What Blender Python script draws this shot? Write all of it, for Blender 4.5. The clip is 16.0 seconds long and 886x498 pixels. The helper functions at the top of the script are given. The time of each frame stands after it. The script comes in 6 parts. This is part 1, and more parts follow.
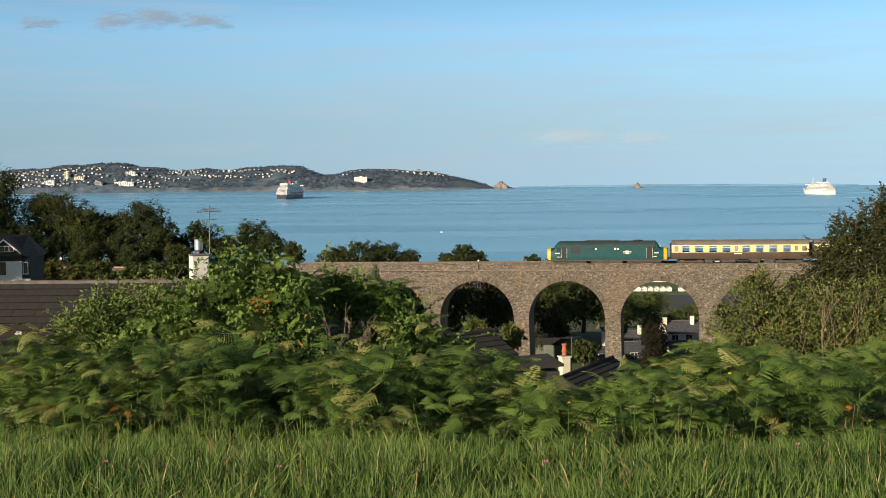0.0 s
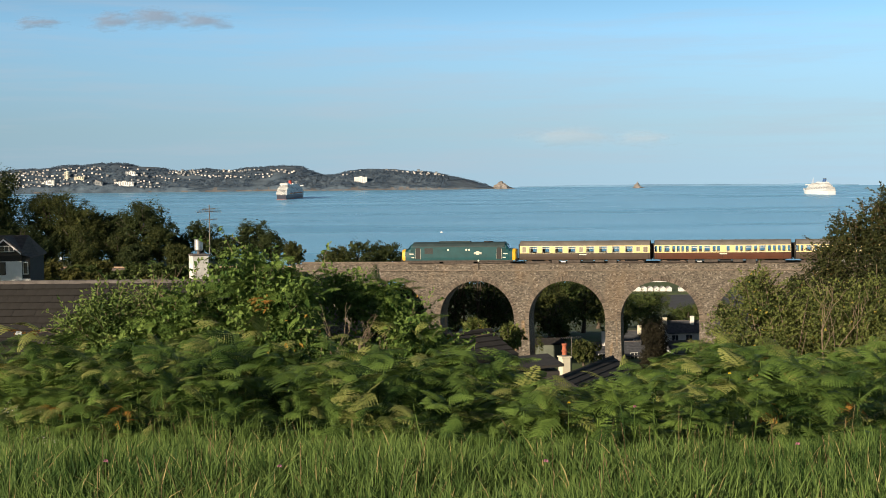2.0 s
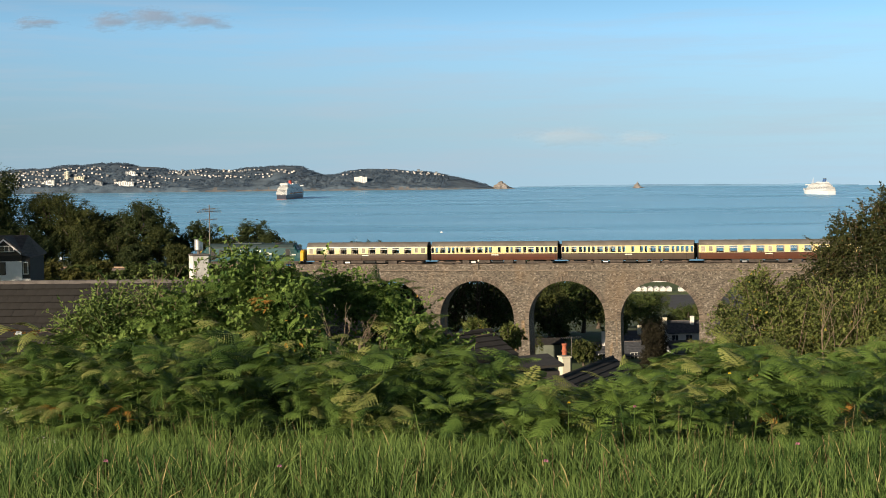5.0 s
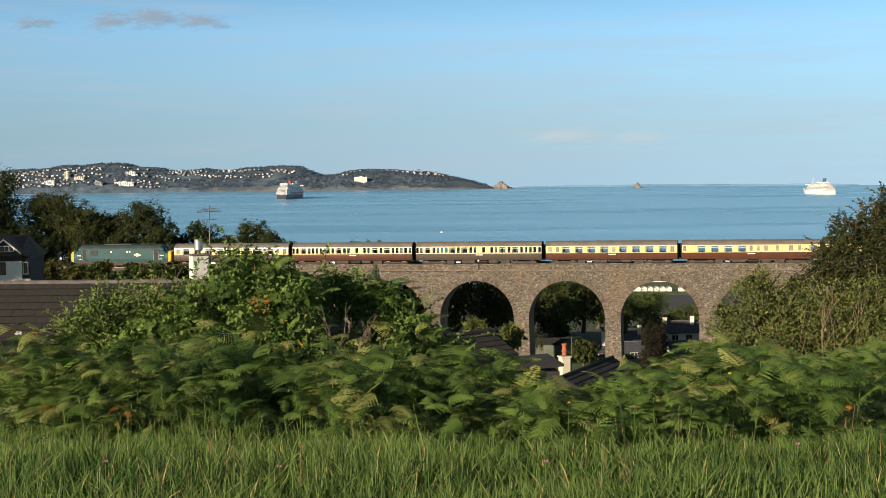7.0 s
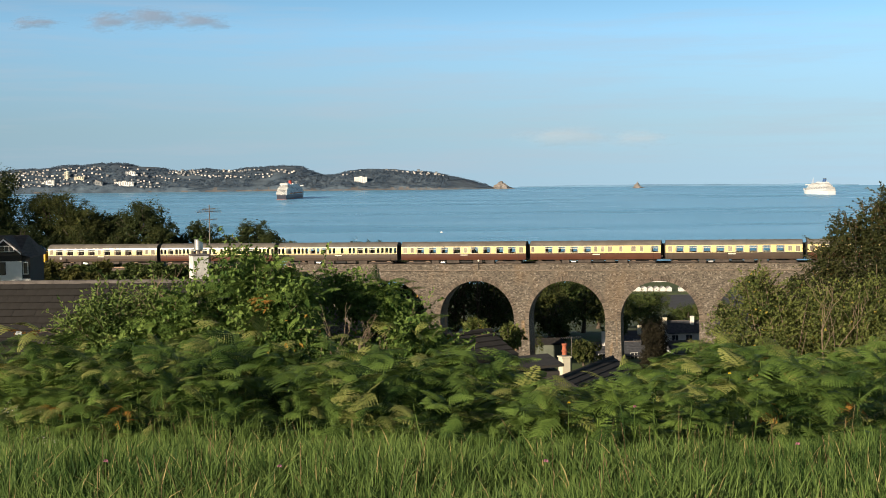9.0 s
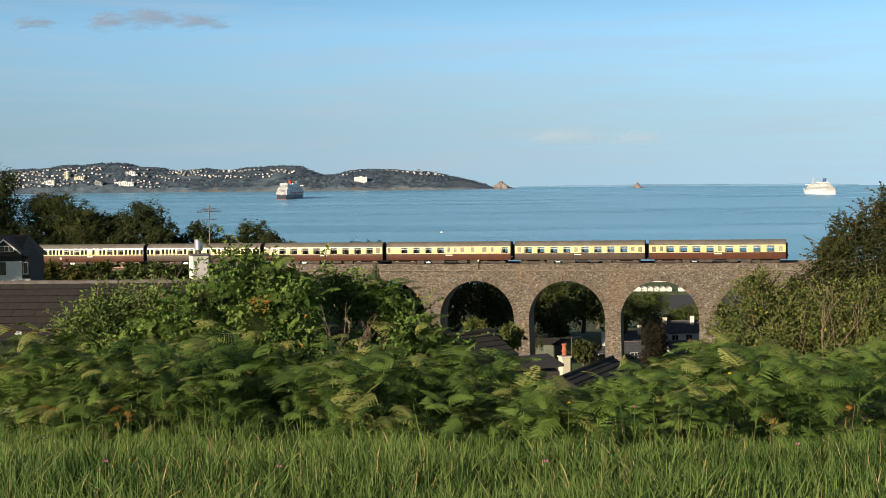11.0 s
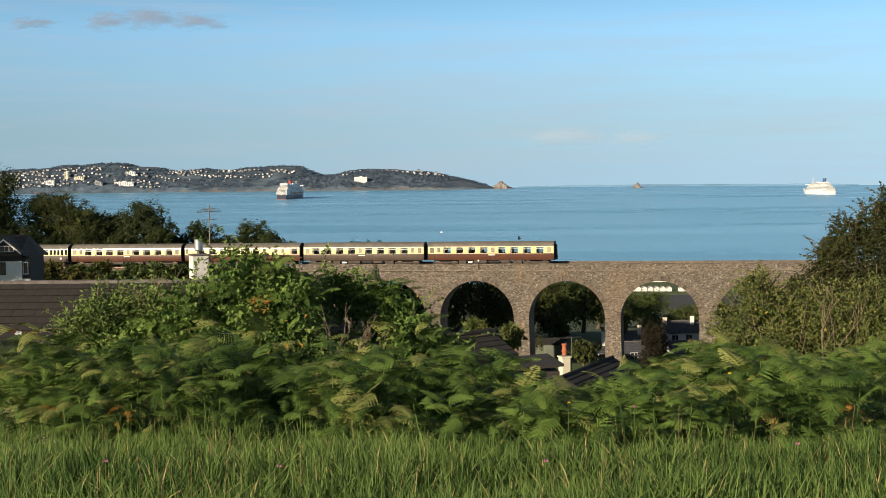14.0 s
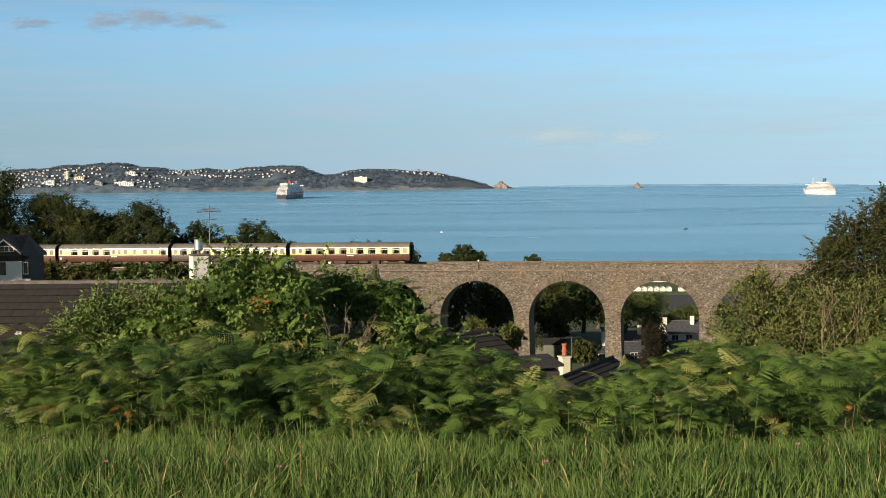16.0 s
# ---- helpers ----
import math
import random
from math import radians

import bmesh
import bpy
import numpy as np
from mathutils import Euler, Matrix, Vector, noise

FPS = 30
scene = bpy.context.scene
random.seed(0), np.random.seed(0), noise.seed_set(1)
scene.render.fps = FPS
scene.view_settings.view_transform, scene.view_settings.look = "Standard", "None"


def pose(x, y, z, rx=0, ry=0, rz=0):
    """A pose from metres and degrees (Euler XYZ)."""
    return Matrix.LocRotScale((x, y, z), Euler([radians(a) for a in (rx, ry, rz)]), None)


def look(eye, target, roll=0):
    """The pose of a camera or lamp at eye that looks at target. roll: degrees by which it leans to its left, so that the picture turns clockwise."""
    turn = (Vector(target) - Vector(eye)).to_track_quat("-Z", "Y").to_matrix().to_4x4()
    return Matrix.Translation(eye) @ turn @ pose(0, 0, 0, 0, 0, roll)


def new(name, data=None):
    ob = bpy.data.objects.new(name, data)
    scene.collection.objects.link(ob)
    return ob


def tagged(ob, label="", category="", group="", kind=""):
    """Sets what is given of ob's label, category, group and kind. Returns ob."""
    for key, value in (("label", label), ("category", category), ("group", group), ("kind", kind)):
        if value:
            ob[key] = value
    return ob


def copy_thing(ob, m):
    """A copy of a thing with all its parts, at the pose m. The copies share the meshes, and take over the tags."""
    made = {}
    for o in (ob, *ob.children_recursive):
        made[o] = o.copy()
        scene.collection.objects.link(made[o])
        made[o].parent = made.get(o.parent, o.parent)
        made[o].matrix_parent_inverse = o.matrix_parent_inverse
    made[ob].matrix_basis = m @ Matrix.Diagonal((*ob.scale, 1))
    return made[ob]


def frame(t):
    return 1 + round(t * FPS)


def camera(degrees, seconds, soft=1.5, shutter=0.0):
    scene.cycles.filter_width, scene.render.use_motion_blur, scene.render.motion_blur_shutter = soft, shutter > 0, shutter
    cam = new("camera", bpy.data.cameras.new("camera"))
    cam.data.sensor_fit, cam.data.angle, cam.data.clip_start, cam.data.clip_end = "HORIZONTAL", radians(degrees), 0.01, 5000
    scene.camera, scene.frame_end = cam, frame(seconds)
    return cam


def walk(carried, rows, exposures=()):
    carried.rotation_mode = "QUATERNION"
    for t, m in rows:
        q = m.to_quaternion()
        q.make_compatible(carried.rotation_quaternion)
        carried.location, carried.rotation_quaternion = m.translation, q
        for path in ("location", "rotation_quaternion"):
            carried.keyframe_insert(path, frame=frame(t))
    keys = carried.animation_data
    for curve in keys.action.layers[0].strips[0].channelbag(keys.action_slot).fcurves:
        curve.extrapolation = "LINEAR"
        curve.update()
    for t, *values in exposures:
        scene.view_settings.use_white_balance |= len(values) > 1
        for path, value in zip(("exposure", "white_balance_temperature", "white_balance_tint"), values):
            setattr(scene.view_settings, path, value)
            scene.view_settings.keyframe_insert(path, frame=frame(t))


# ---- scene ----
cam = camera(39.22, 16.0, soft=0.55)
EYE = (0.0, 0.0, 65.0)
VIEW = pose(*EYE, 90 - 3.576, 0, 0) @ pose(0, 0, 0, 0, 0, -0.54)
walk(cam, [(0.0, VIEW), (16.0, VIEW)])

# ---- light: low evening sun behind the camera, to its left ----
SUN_ELEV, SUN_AZ = 16.5, 41.0
scene.view_settings.exposure = 0.0
sun_dir = Vector((-math.sin(radians(SUN_AZ)) * math.cos(radians(SUN_ELEV)), -math.cos(radians(SUN_AZ)) * math.cos(radians(SUN_ELEV)), math.sin(radians(SUN_ELEV))))
sun = new("sun", bpy.data.lights.new("sun", "SUN"))
sun.data.energy, sun.data.angle, sun.data.color = 6.9, radians(0.5), (1.0, 0.83, 0.62)
sun.matrix_world = look(sun_dir * 100, (0, 0, 0))

world = bpy.data.worlds.new("world")
scene.world = world
world.use_nodes = True
wn, wl = world.node_tree.nodes, world.node_tree.links
wn.clear()
sky = wn.new("ShaderNodeTexSky")
sky.sky_type, sky.sun_disc = "NISHITA", False
sky.sun_elevation, sky.sun_rotation = radians(SUN_ELEV), radians(180 + SUN_AZ)
sky.air_density, sky.dust_density, sky.ozone_density = 1.0, 0.6, 2.0
bg, wout = wn.new("ShaderNodeBackground"), wn.new("ShaderNodeOutputWorld")
# hazy blue air low over the sea, with faint streaks of cloud, passing into the clear sky above
geo = wn.new("ShaderNodeTexCoord")
sep = wn.new("ShaderNodeSeparateXYZ")
wl.new(geo.outputs["Generated"], sep.inputs[0])
haze = wn.new("ShaderNodeValToRGB")
haze.color_ramp.elements[0].position, haze.color_ramp.elements[0].color = 0.0, (0.38, 0.57, 0.7, 1)
haze.color_ramp.elements[1].position, haze.color_ramp.elements[1].color = 0.5, (0.2, 0.46, 0.82, 1)
for p, c in ((0.035, (0.38, 0.585, 0.7, 1)), (0.075, (0.37, 0.64, 0.84, 1)), (0.14, (0.3, 0.66, 1.02, 1))):
    haze.color_ramp.elements.new(p).color = c
wl.new(sep.outputs["Z"], haze.inputs[0])
dim = wn.new("ShaderNodeVectorMath")
dim.operation = "SCALE"
dim.inputs["Scale"].default_value = 0.04
wl.new(sky.outputs[0], dim.inputs[0])
share = wn.new("ShaderNodeMapRange")
share.inputs["From Min"].default_value, share.inputs["From Max"].default_value = 0.11, 0.22
share.inputs["To Min"].default_value, share.inputs["To Max"].default_value = 0.9, 0.0
wl.new(sep.outputs["Z"], share.inputs[0])
blend = wn.new("ShaderNodeMix")
blend.data_type = "RGBA"
wl.new(share.outputs[0], blend.inputs["Factor"])
wl.new(dim.outputs[0], blend.inputs[6])
east = wn.new("ShaderNodeMath")
east.operation = "MULTIPLY_ADD"
east.inputs[1].default_value, east.inputs[2].default_value = 0.58, 1.085
wl.new(sep.outputs["X"], east.inputs[0])
glow = wn.new("ShaderNodeVectorMath")
glow.operation = "SCALE"
wl.new(haze.outputs[0], glow.inputs[0])
wl.new(east.outputs[0], glow.inputs["Scale"])
wl.new(glow.outputs[0], blend.inputs[7])
stretch = wn.new("ShaderNodeMapping")
stretch.inputs["Scale"].default_value = (3.0, 3.0, 42.0)
wl.new(geo.outputs["Generated"], stretch.inputs["Vector"])
streak = wn.new("ShaderNodeTexNoise")
streak.inputs["Scale"].default_value, streak.inputs["Detail"].default_value, streak.inputs["Roughness"].default_value = 1.6, 7, 0.6
wl.new(stretch.outputs[0], streak.inputs["Vector"])
thin = wn.new("ShaderNodeMapRange")
thin.inputs["From Min"].default_value, thin.inputs["From Max"].default_value = 0.46, 0.72
thin.inputs["To Min"].default_value, thin.inputs["To Max"].default_value = 0.0, 0.35
wl.new(streak.outputs["Fac"], thin.inputs[0])
veil = wn.new("ShaderNodeMix")
veil.data_type = "RGBA"
wl.new(thin.outputs[0], veil.inputs["Factor"])
wl.new(blend.outputs[2], veil.inputs[6])
veil.inputs[7].default_value = (0.5, 0.55, 0.62, 1)
bg.inputs["Strength"].default_value = 1.0
wl.new(veil.outputs[2], bg.inputs["Color"])
wl.new(bg.outputs[0], wout.inputs["Surface"])


# ---- materials ----
def mat(name, base, rough=0.7, metal=0.0, var=0.25, scale=3.0, fine=40.0, bump=0.2, second=None, coat=0.0, island=0.0, spec=0.5, dist=0.02, stretch=(1, 1, 1), rand=0.0):
    """A surface with colour variation at two scales and fine relief."""
    m = bpy.data.materials.new(name)
    m.use_nodes = True
    n, l = m.node_tree.nodes, m.node_tree.links
    b = n["Principled BSDF"]
    b.inputs["Roughness"].default_value, b.inputs["Metallic"].default_value = rough, metal
    b.inputs["Coat Weight"].default_value, b.inputs["Coat Roughness"].default_value = coat, 0.16
    b.inputs["Specular IOR Level"].default_value = spec
    tc, mp = n.new("ShaderNodeTexCoord"), n.new("ShaderNodeMapping")
    mp.inputs["Scale"].default_value = stretch
    l.new(tc.outputs["Object"], mp.inputs["Vector"])
    n1, n2 = n.new("ShaderNodeTexNoise"), n.new("ShaderNodeTexNoise")
    n1.inputs["Scale"].default_value, n2.inputs["Scale"].default_value = scale, fine
    n1.inputs["Detail"].default_value, n2.inputs["Detail"].default_value = 5, 3
    for k in (n1, n2):
        l.new(mp.outputs[0], k.inputs["Vector"])
    add = n.new("ShaderNodeMath")
    add.operation = "MULTIPLY_ADD"
    add.inputs[1].default_value = 0.45
    l.new(n2.outputs["Fac"], add.inputs[0])
    l.new(n1.outputs["Fac"], add.inputs[2])
    ramp = n.new("ShaderNodeValToRGB")
    ramp.color_ramp.elements[0].position, ramp.color_ramp.elements[1].position = 0.5, 0.95
    lo = [c * (1 - var) for c in base]
    hi = second or [min(1, c * (1 + var)) for c in base]
    ramp.color_ramp.elements[0].color, ramp.color_ramp.elements[1].color = (*lo, 1), (*hi, 1)
    l.new(add.outputs[0], ramp.inputs[0])
    col = ramp.outputs[0]
    if island or rand:
        src = n.new("ShaderNodeNewGeometry").outputs["Random Per Island"] if island else n.new("ShaderNodeObjectInfo").outputs["Random"]
        hsv, mr = n.new("ShaderNodeHueSaturation"), n.new("ShaderNodeMapRange")
        k = island or rand
        mr.inputs["To Min"].default_value, mr.inputs["To Max"].default_value = 1 - k, 1 + k
        l.new(src, mr.inputs[0])
        l.new(mr.outputs[0], hsv.inputs["Value"])
        l.new(col, hsv.inputs["Color"])
        col = hsv.outputs[0]
    l.new(col, b.inputs["Base Color"])
    if bump:
        bp = n.new("ShaderNodeBump")
        bp.inputs["Strength"].default_value, bp.inputs["Distance"].default_value = bump, dist
        l.new(add.outputs[0], bp.inputs["Height"])
        l.new(bp.outputs[0], b.inputs["Normal"])
    return m


def leaf_mat(name, dark, light, dry=None, dry_share=0.0, rough=0.55, through_light=0.14, patch=0.8, own=0.5, span=(0.45, 1.0)):
    """Leaves: each one of its own tint, patches of lighter growth, some light coming through."""
    m = bpy.data.materials.new(name)
    m.use_nodes = True
    n, l = m.node_tree.nodes, m.node_tree.links
    b, out = n["Principled BSDF"], n["Material Output"]
    b.inputs["Roughness"].default_value = rough
    b.inputs["Specular IOR Level"].default_value = 0.1
    geo, tc = n.new("ShaderNodeNewGeometry"), n.new("ShaderNodeTexCoord")
    ns = n.new("ShaderNodeTexNoise")
    ns.inputs["Scale"].default_value, ns.inputs["Detail"].default_value = patch, 4
    l.new(tc.outputs["Object"], ns.inputs["Vector"])
    ad = n.new("ShaderNodeMath")
    ad.operation = "MULTIPLY_ADD"
    ad.inputs[1].default_value = own
    l.new(geo.outputs["Random Per Island"], ad.inputs[0])
    l.new(ns.outputs["Fac"], ad.inputs[2])
    ramp = n.new("ShaderNodeValToRGB")
    e = ramp.color_ramp.elements
    e[0].position, e[1].position = span
    e[0].color, e[1].color = (*dark, 1), (*light, 1)
    l.new(ad.outputs[0], ramp.inputs[0])
    col = ramp.outputs[0]
    if dry:
        gt, mx, m2 = n.new("ShaderNodeMath"), n.new("ShaderNodeMix"), n.new("ShaderNodeMath")
        gt.operation, m2.operation = "GREATER_THAN", "FRACT"
        mul = n.new("ShaderNodeMath")
        mul.operation = "MULTIPLY"
        mul.inputs[1].default_value = 37.7
        l.new(geo.outputs["Random Per Island"], mul.inputs[0])
        l.new(mul.outputs[0], m2.inputs[0])
        l.new(m2.outputs[0], gt.inputs[0])
        gt.inputs[1].default_value = 1 - dry_share
        mx.data_type = "RGBA"
        l.new(gt.outputs[0], mx.inputs["Factor"])
        l.new(col, mx.inputs[6])
        mx.inputs[7].default_value = (*dry, 1)
        col = mx.outputs[2]
    l.new(col, b.inputs["Base Color"])
    tr, mix = n.new("ShaderNodeBsdfTranslucent"), n.new("ShaderNodeMixShader")
    l.new(col, tr.inputs["Color"])
    mix.inputs[0].default_value = through_light
    l.new(b.outputs[0], mix.inputs[1])
    l.new(tr.outputs[0], mix.inputs[2])
    l.new(mix.outputs[0], out.inputs["Surface"])
    return m


def stone_mat(name, c1, c2, mortar, width=0.55, height=0.24, warm=(0.34, 0.2, 0.09), runs=False):
    """Squared rubble masonry in courses, with lichen pale spots and rusty runs."""
    m = bpy.data.materials.new(name)
    m.use_nodes = True
    n, l = m.node_tree.nodes, m.node_tree.links
    b = n["Principled BSDF"]
    b.inputs["Roughness"].default_value = 0.9
    tc, mp = n.new("ShaderNodeTexCoord"), n.new("ShaderNodeMapping")
    l.new(tc.outputs["Object"], mp.inputs["Vector"])
    mp.inputs["Scale"].default_value = (1 / width, 1 / width, 1 / height)
    warp = n.new("ShaderNodeTexNoise")
    warp.inputs["Scale"].default_value = 0.7
    l.new(mp.outputs[0], warp.inputs["Vector"])
    vm = n.new("ShaderNodeVectorMath")
    vm.operation = "MULTIPLY_ADD"
    vm.inputs[1].default_value = (0.5, 0.5, 0.5)
    l.new(warp.outputs["Color"], vm.inputs[0])
    l.new(mp.outputs[0], vm.inputs[2])
    cell, edge = n.new("ShaderNodeTexVoronoi"), n.new("ShaderNodeTexVoronoi")
    edge.feature = "DISTANCE_TO_EDGE"
    for k in (cell, edge):
        k.inputs["Scale"].default_value, k.inputs["Randomness"].default_value = 1.0, 0.8
        l.new(vm.outputs[0], k.inputs["Vector"])
    bw, pick = n.new("ShaderNodeRGBToBW"), n.new("ShaderNodeMix")
    pick.data_type = "RGBA"
    l.new(cell.outputs["Color"], bw.inputs[0])
    l.new(bw.outputs[0], pick.inputs["Factor"])
    pick.inputs[6].default_value, pick.inputs[7].default_value = (*c1, 1), (*c2, 1)
    joint = n.new("ShaderNodeMapRange")
    joint.inputs["From Min"].default_value, joint.inputs["From Max"].default_value = 0.0, 0.09
    joint.inputs["To Min"].default_value, joint.inputs["To Max"].default_value = 0.75, 0.0
    l.new(edge.outputs["Distance"], joint.inputs[0])
    br = n.new("ShaderNodeMix")
    br.data_type = "RGBA"
    l.new(joint.outputs[0], br.inputs["Factor"])
    l.new(pick.outputs[2], br.inputs[6])
    br.inputs[7].default_value = (*mortar, 1)
    big, spots = n.new("ShaderNodeTexNoise"), n.new("ShaderNodeTexNoise")
    big.inputs["Scale"].default_value, big.inputs["Detail"].default_value = 0.22, 5
    spots.inputs["Scale"].default_value, spots.inputs["Detail"].default_value = 3.2, 7
    sp_map = n.new("ShaderNodeMapping")
    sp_map.inputs["Scale"].default_value = (6.0, 2.0, 0.7) if runs else (1.0, 1.0, 0.45)
    l.new(tc.outputs["Object"], sp_map.inputs["Vector"])
    l.new(sp_map.outputs[0], big.inputs["Vector"])
    l.new(tc.outputs["Object"], spots.inputs["Vector"])
    r1, r2 = n.new("ShaderNodeValToRGB"), n.new("ShaderNodeValToRGB")
    r1.color_ramp.elements[0].position, r1.color_ramp.elements[1].position = 0.56, 0.7
    r2.color_ramp.elements[0].position, r2.color_ramp.elements[1].position = 0.57, 0.66
    l.new(big.outputs["Fac"], r1.inputs[0])
    l.new(spots.outputs["Fac"], r2.inputs[0])
    m1, m2 = n.new("ShaderNodeMix"), n.new("ShaderNodeMix")
    m1.data_type = m2.data_type = "RGBA"
    f1 = n.new("ShaderNodeMath")
    f1.operation = "MULTIPLY"
    f1.inputs[1].default_value = 0.75 if runs else 0.2
    l.new(r1.outputs[0], f1.inputs[0])
    l.new(f1.outputs[0], m1.inputs["Factor"])
    l.new(br.outputs[2], m1.inputs[6])
    m1.inputs[7].default_value = (*warm, 1)
    f2 = n.new("ShaderNodeMath")
    f2.operation = "MULTIPLY"
    f2.inputs[1].default_value = 0.65
    l.new(r2.outputs[0], f2.inputs[0])
    l.new(f2.outputs[0], m2.inputs["Factor"])
    l.new(m1.outputs[2], m2.inputs[6])
    m2.inputs[7].default_value = (0.4, 0.35, 0.29, 1)
    l.new(m2.outputs[2], b.inputs["Base Color"])
    bp, hs = n.new("ShaderNodeBump"), n.new("ShaderNodeMath")
    hs.operation = "SUBTRACT"
    l.new(spots.outputs["Fac"], hs.inputs[0])
    l.new(joint.outputs[0], hs.inputs[1])
    bp.inputs["Strength"].default_value, bp.inputs["Distance"].default_value = 0.9, 0.06
    l.new(hs.outputs[0], bp.inputs["Height"])
    l.new(bp.outputs[0], b.inputs["Normal"])
    return m


def sea_mat():
    m = bpy.data.materials.new("sea_water")
    m.use_nodes = True
    n, l = m.node_tree.nodes, m.node_tree.links
    b = n["Principled BSDF"]
    b.inputs["Roughness"].default_value, b.inputs["IOR"].default_value = 0.22, 1.33
    tc, mp = n.new("ShaderNodeTexCoord"), n.new("ShaderNodeMapping")
    mp.inputs["Scale"].default_value = (0.35, 1.0, 1.0)
    l.new(tc.outputs["Object"], mp.inputs["Vector"])
    w1, w2, band = n.new("ShaderNodeTexNoise"), n.new("ShaderNodeTexNoise"), n.new("ShaderNodeTexNoise")
    w1.inputs["Scale"].default_value, w1.inputs["Detail"].default_value = 0.5, 6
    w2.inputs["Scale"].default_value, w2.inputs["Detail"].default_value = 0.03, 4
    bm_ = n.new("ShaderNodeMapping")
    bm_.inputs["Scale"].default_value = (0.0011, 0.006, 1.0)
    l.new(tc.outputs["Object"], bm_.inputs["Vector"])
    band.inputs["Scale"].default_value, band.inputs["Detail"].default_value = 1.0, 5
    l.new(mp.outputs[0], w1.inputs["Vector"])
    l.new(mp.outputs[0], w2.inputs["Vector"])
    l.new(bm_.outputs[0], band.inputs["Vector"])
    ramp, rr = n.new("ShaderNodeValToRGB"), n.new("ShaderNodeMapRange")
    ramp.color_ramp.elements[0].position, ramp.color_ramp.elements[1].position = 0.35, 0.7
    ramp.color_ramp.elements[0].color, ramp.color_ramp.elements[1].color = (0.14, 0.42, 0.67, 1), (0.27, 0.6, 0.88, 1)
    # the light and dark of ripples is mixed into the base colour too
    rip, rip_map, both = n.new("ShaderNodeTexNoise"), n.new("ShaderNodeMapping"), n.new("ShaderNodeMix")
    rip_map.inputs["Scale"].default_value = (0.09, 0.2, 1.0)
    rip.inputs["Scale"].default_value, rip.inputs["Detail"].default_value, rip.inputs["Roughness"].default_value = 1.0, 9, 0.75
    l.new(tc.outputs["Object"], rip_map.inputs["Vector"])
    l.new(rip_map.outputs[0], rip.inputs["Vector"])
    both.inputs["Factor"].default_value = 0.6
    l.new(band.outputs["Fac"], both.inputs[2])
    l.new(rip.outputs["Fac"], both.inputs[3])
    l.new(both.outputs[0], ramp.inputs[0])
    l.new(ramp.outputs[0], b.inputs["Base Color"])
    rr.inputs["From Min"].default_value, rr.inputs["From Max"].default_value = 0.35, 0.7
    rr.inputs["To Min"].default_value, rr.inputs["To Max"].default_value = 0.3, 0.2
    l.new(band.outputs["Fac"], rr.inputs[0])
    l.new(rr.outputs[0], b.inputs["Roughness"])
    add = n.new("ShaderNodeMath")
    add.operation = "ADD"
    l.new(w1.outputs["Fac"], add.inputs[0])
    l.new(w2.outputs["Fac"], add.inputs[1])
    bp = n.new("ShaderNodeBump")
    bp.inputs["Strength"].default_value, bp.inputs["Distance"].default_value = 0.7, 0.6
    l.new(add.outputs[0], bp.inputs["Height"])
    l.new(bp.outputs[0], b.inputs["Normal"])
    return m


def glass_mat(name, tint=(0.03, 0.035, 0.04)):
    return mat(name, tint, rough=0.06, var=0.3, scale=1.2, bump=0.0, spec=0.9, rand=0.3)


def pane_mat(name, tint, clear):
    """Thin window glass: clear through, glossy by its angle, the rest of it a pale diffuse film."""
    m = bpy.data.materials.new(name)
    m.use_nodes = True
    n, l = m.node_tree.nodes, m.node_tree.links
    b, out = n["Principled BSDF"], n["Material Output"]
    b.inputs["Base Color"].default_value, b.inputs["Roughness"].default_value = (0.5, 0.52, 0.52, 1), 0.3
    tp, gl, mix, film, fr = n.new("ShaderNodeBsdfTransparent"), n.new("ShaderNodeBsdfGlossy"), n.new("ShaderNodeMixShader"), n.new("ShaderNodeMixShader"), n.new("ShaderNodeFresnel")
    tp.inputs["Color"].default_value = (*tint, 1)
    gl.inputs["Roughness"].default_value = 0.03
    fr.inputs["IOR"].default_value = 1.6
    film.inputs[0].default_value = clear
    l.new(b.outputs[0], film.inputs[1])
    l.new(tp.outputs[0], film.inputs[2])
    l.new(fr.outputs[0], mix.inputs[0])
    l.new(film.outputs[0], mix.inputs[1])
    l.new(gl.outputs[0], mix.inputs[2])
    l.new(mix.outputs[0], out.inputs["Surface"])
    return m


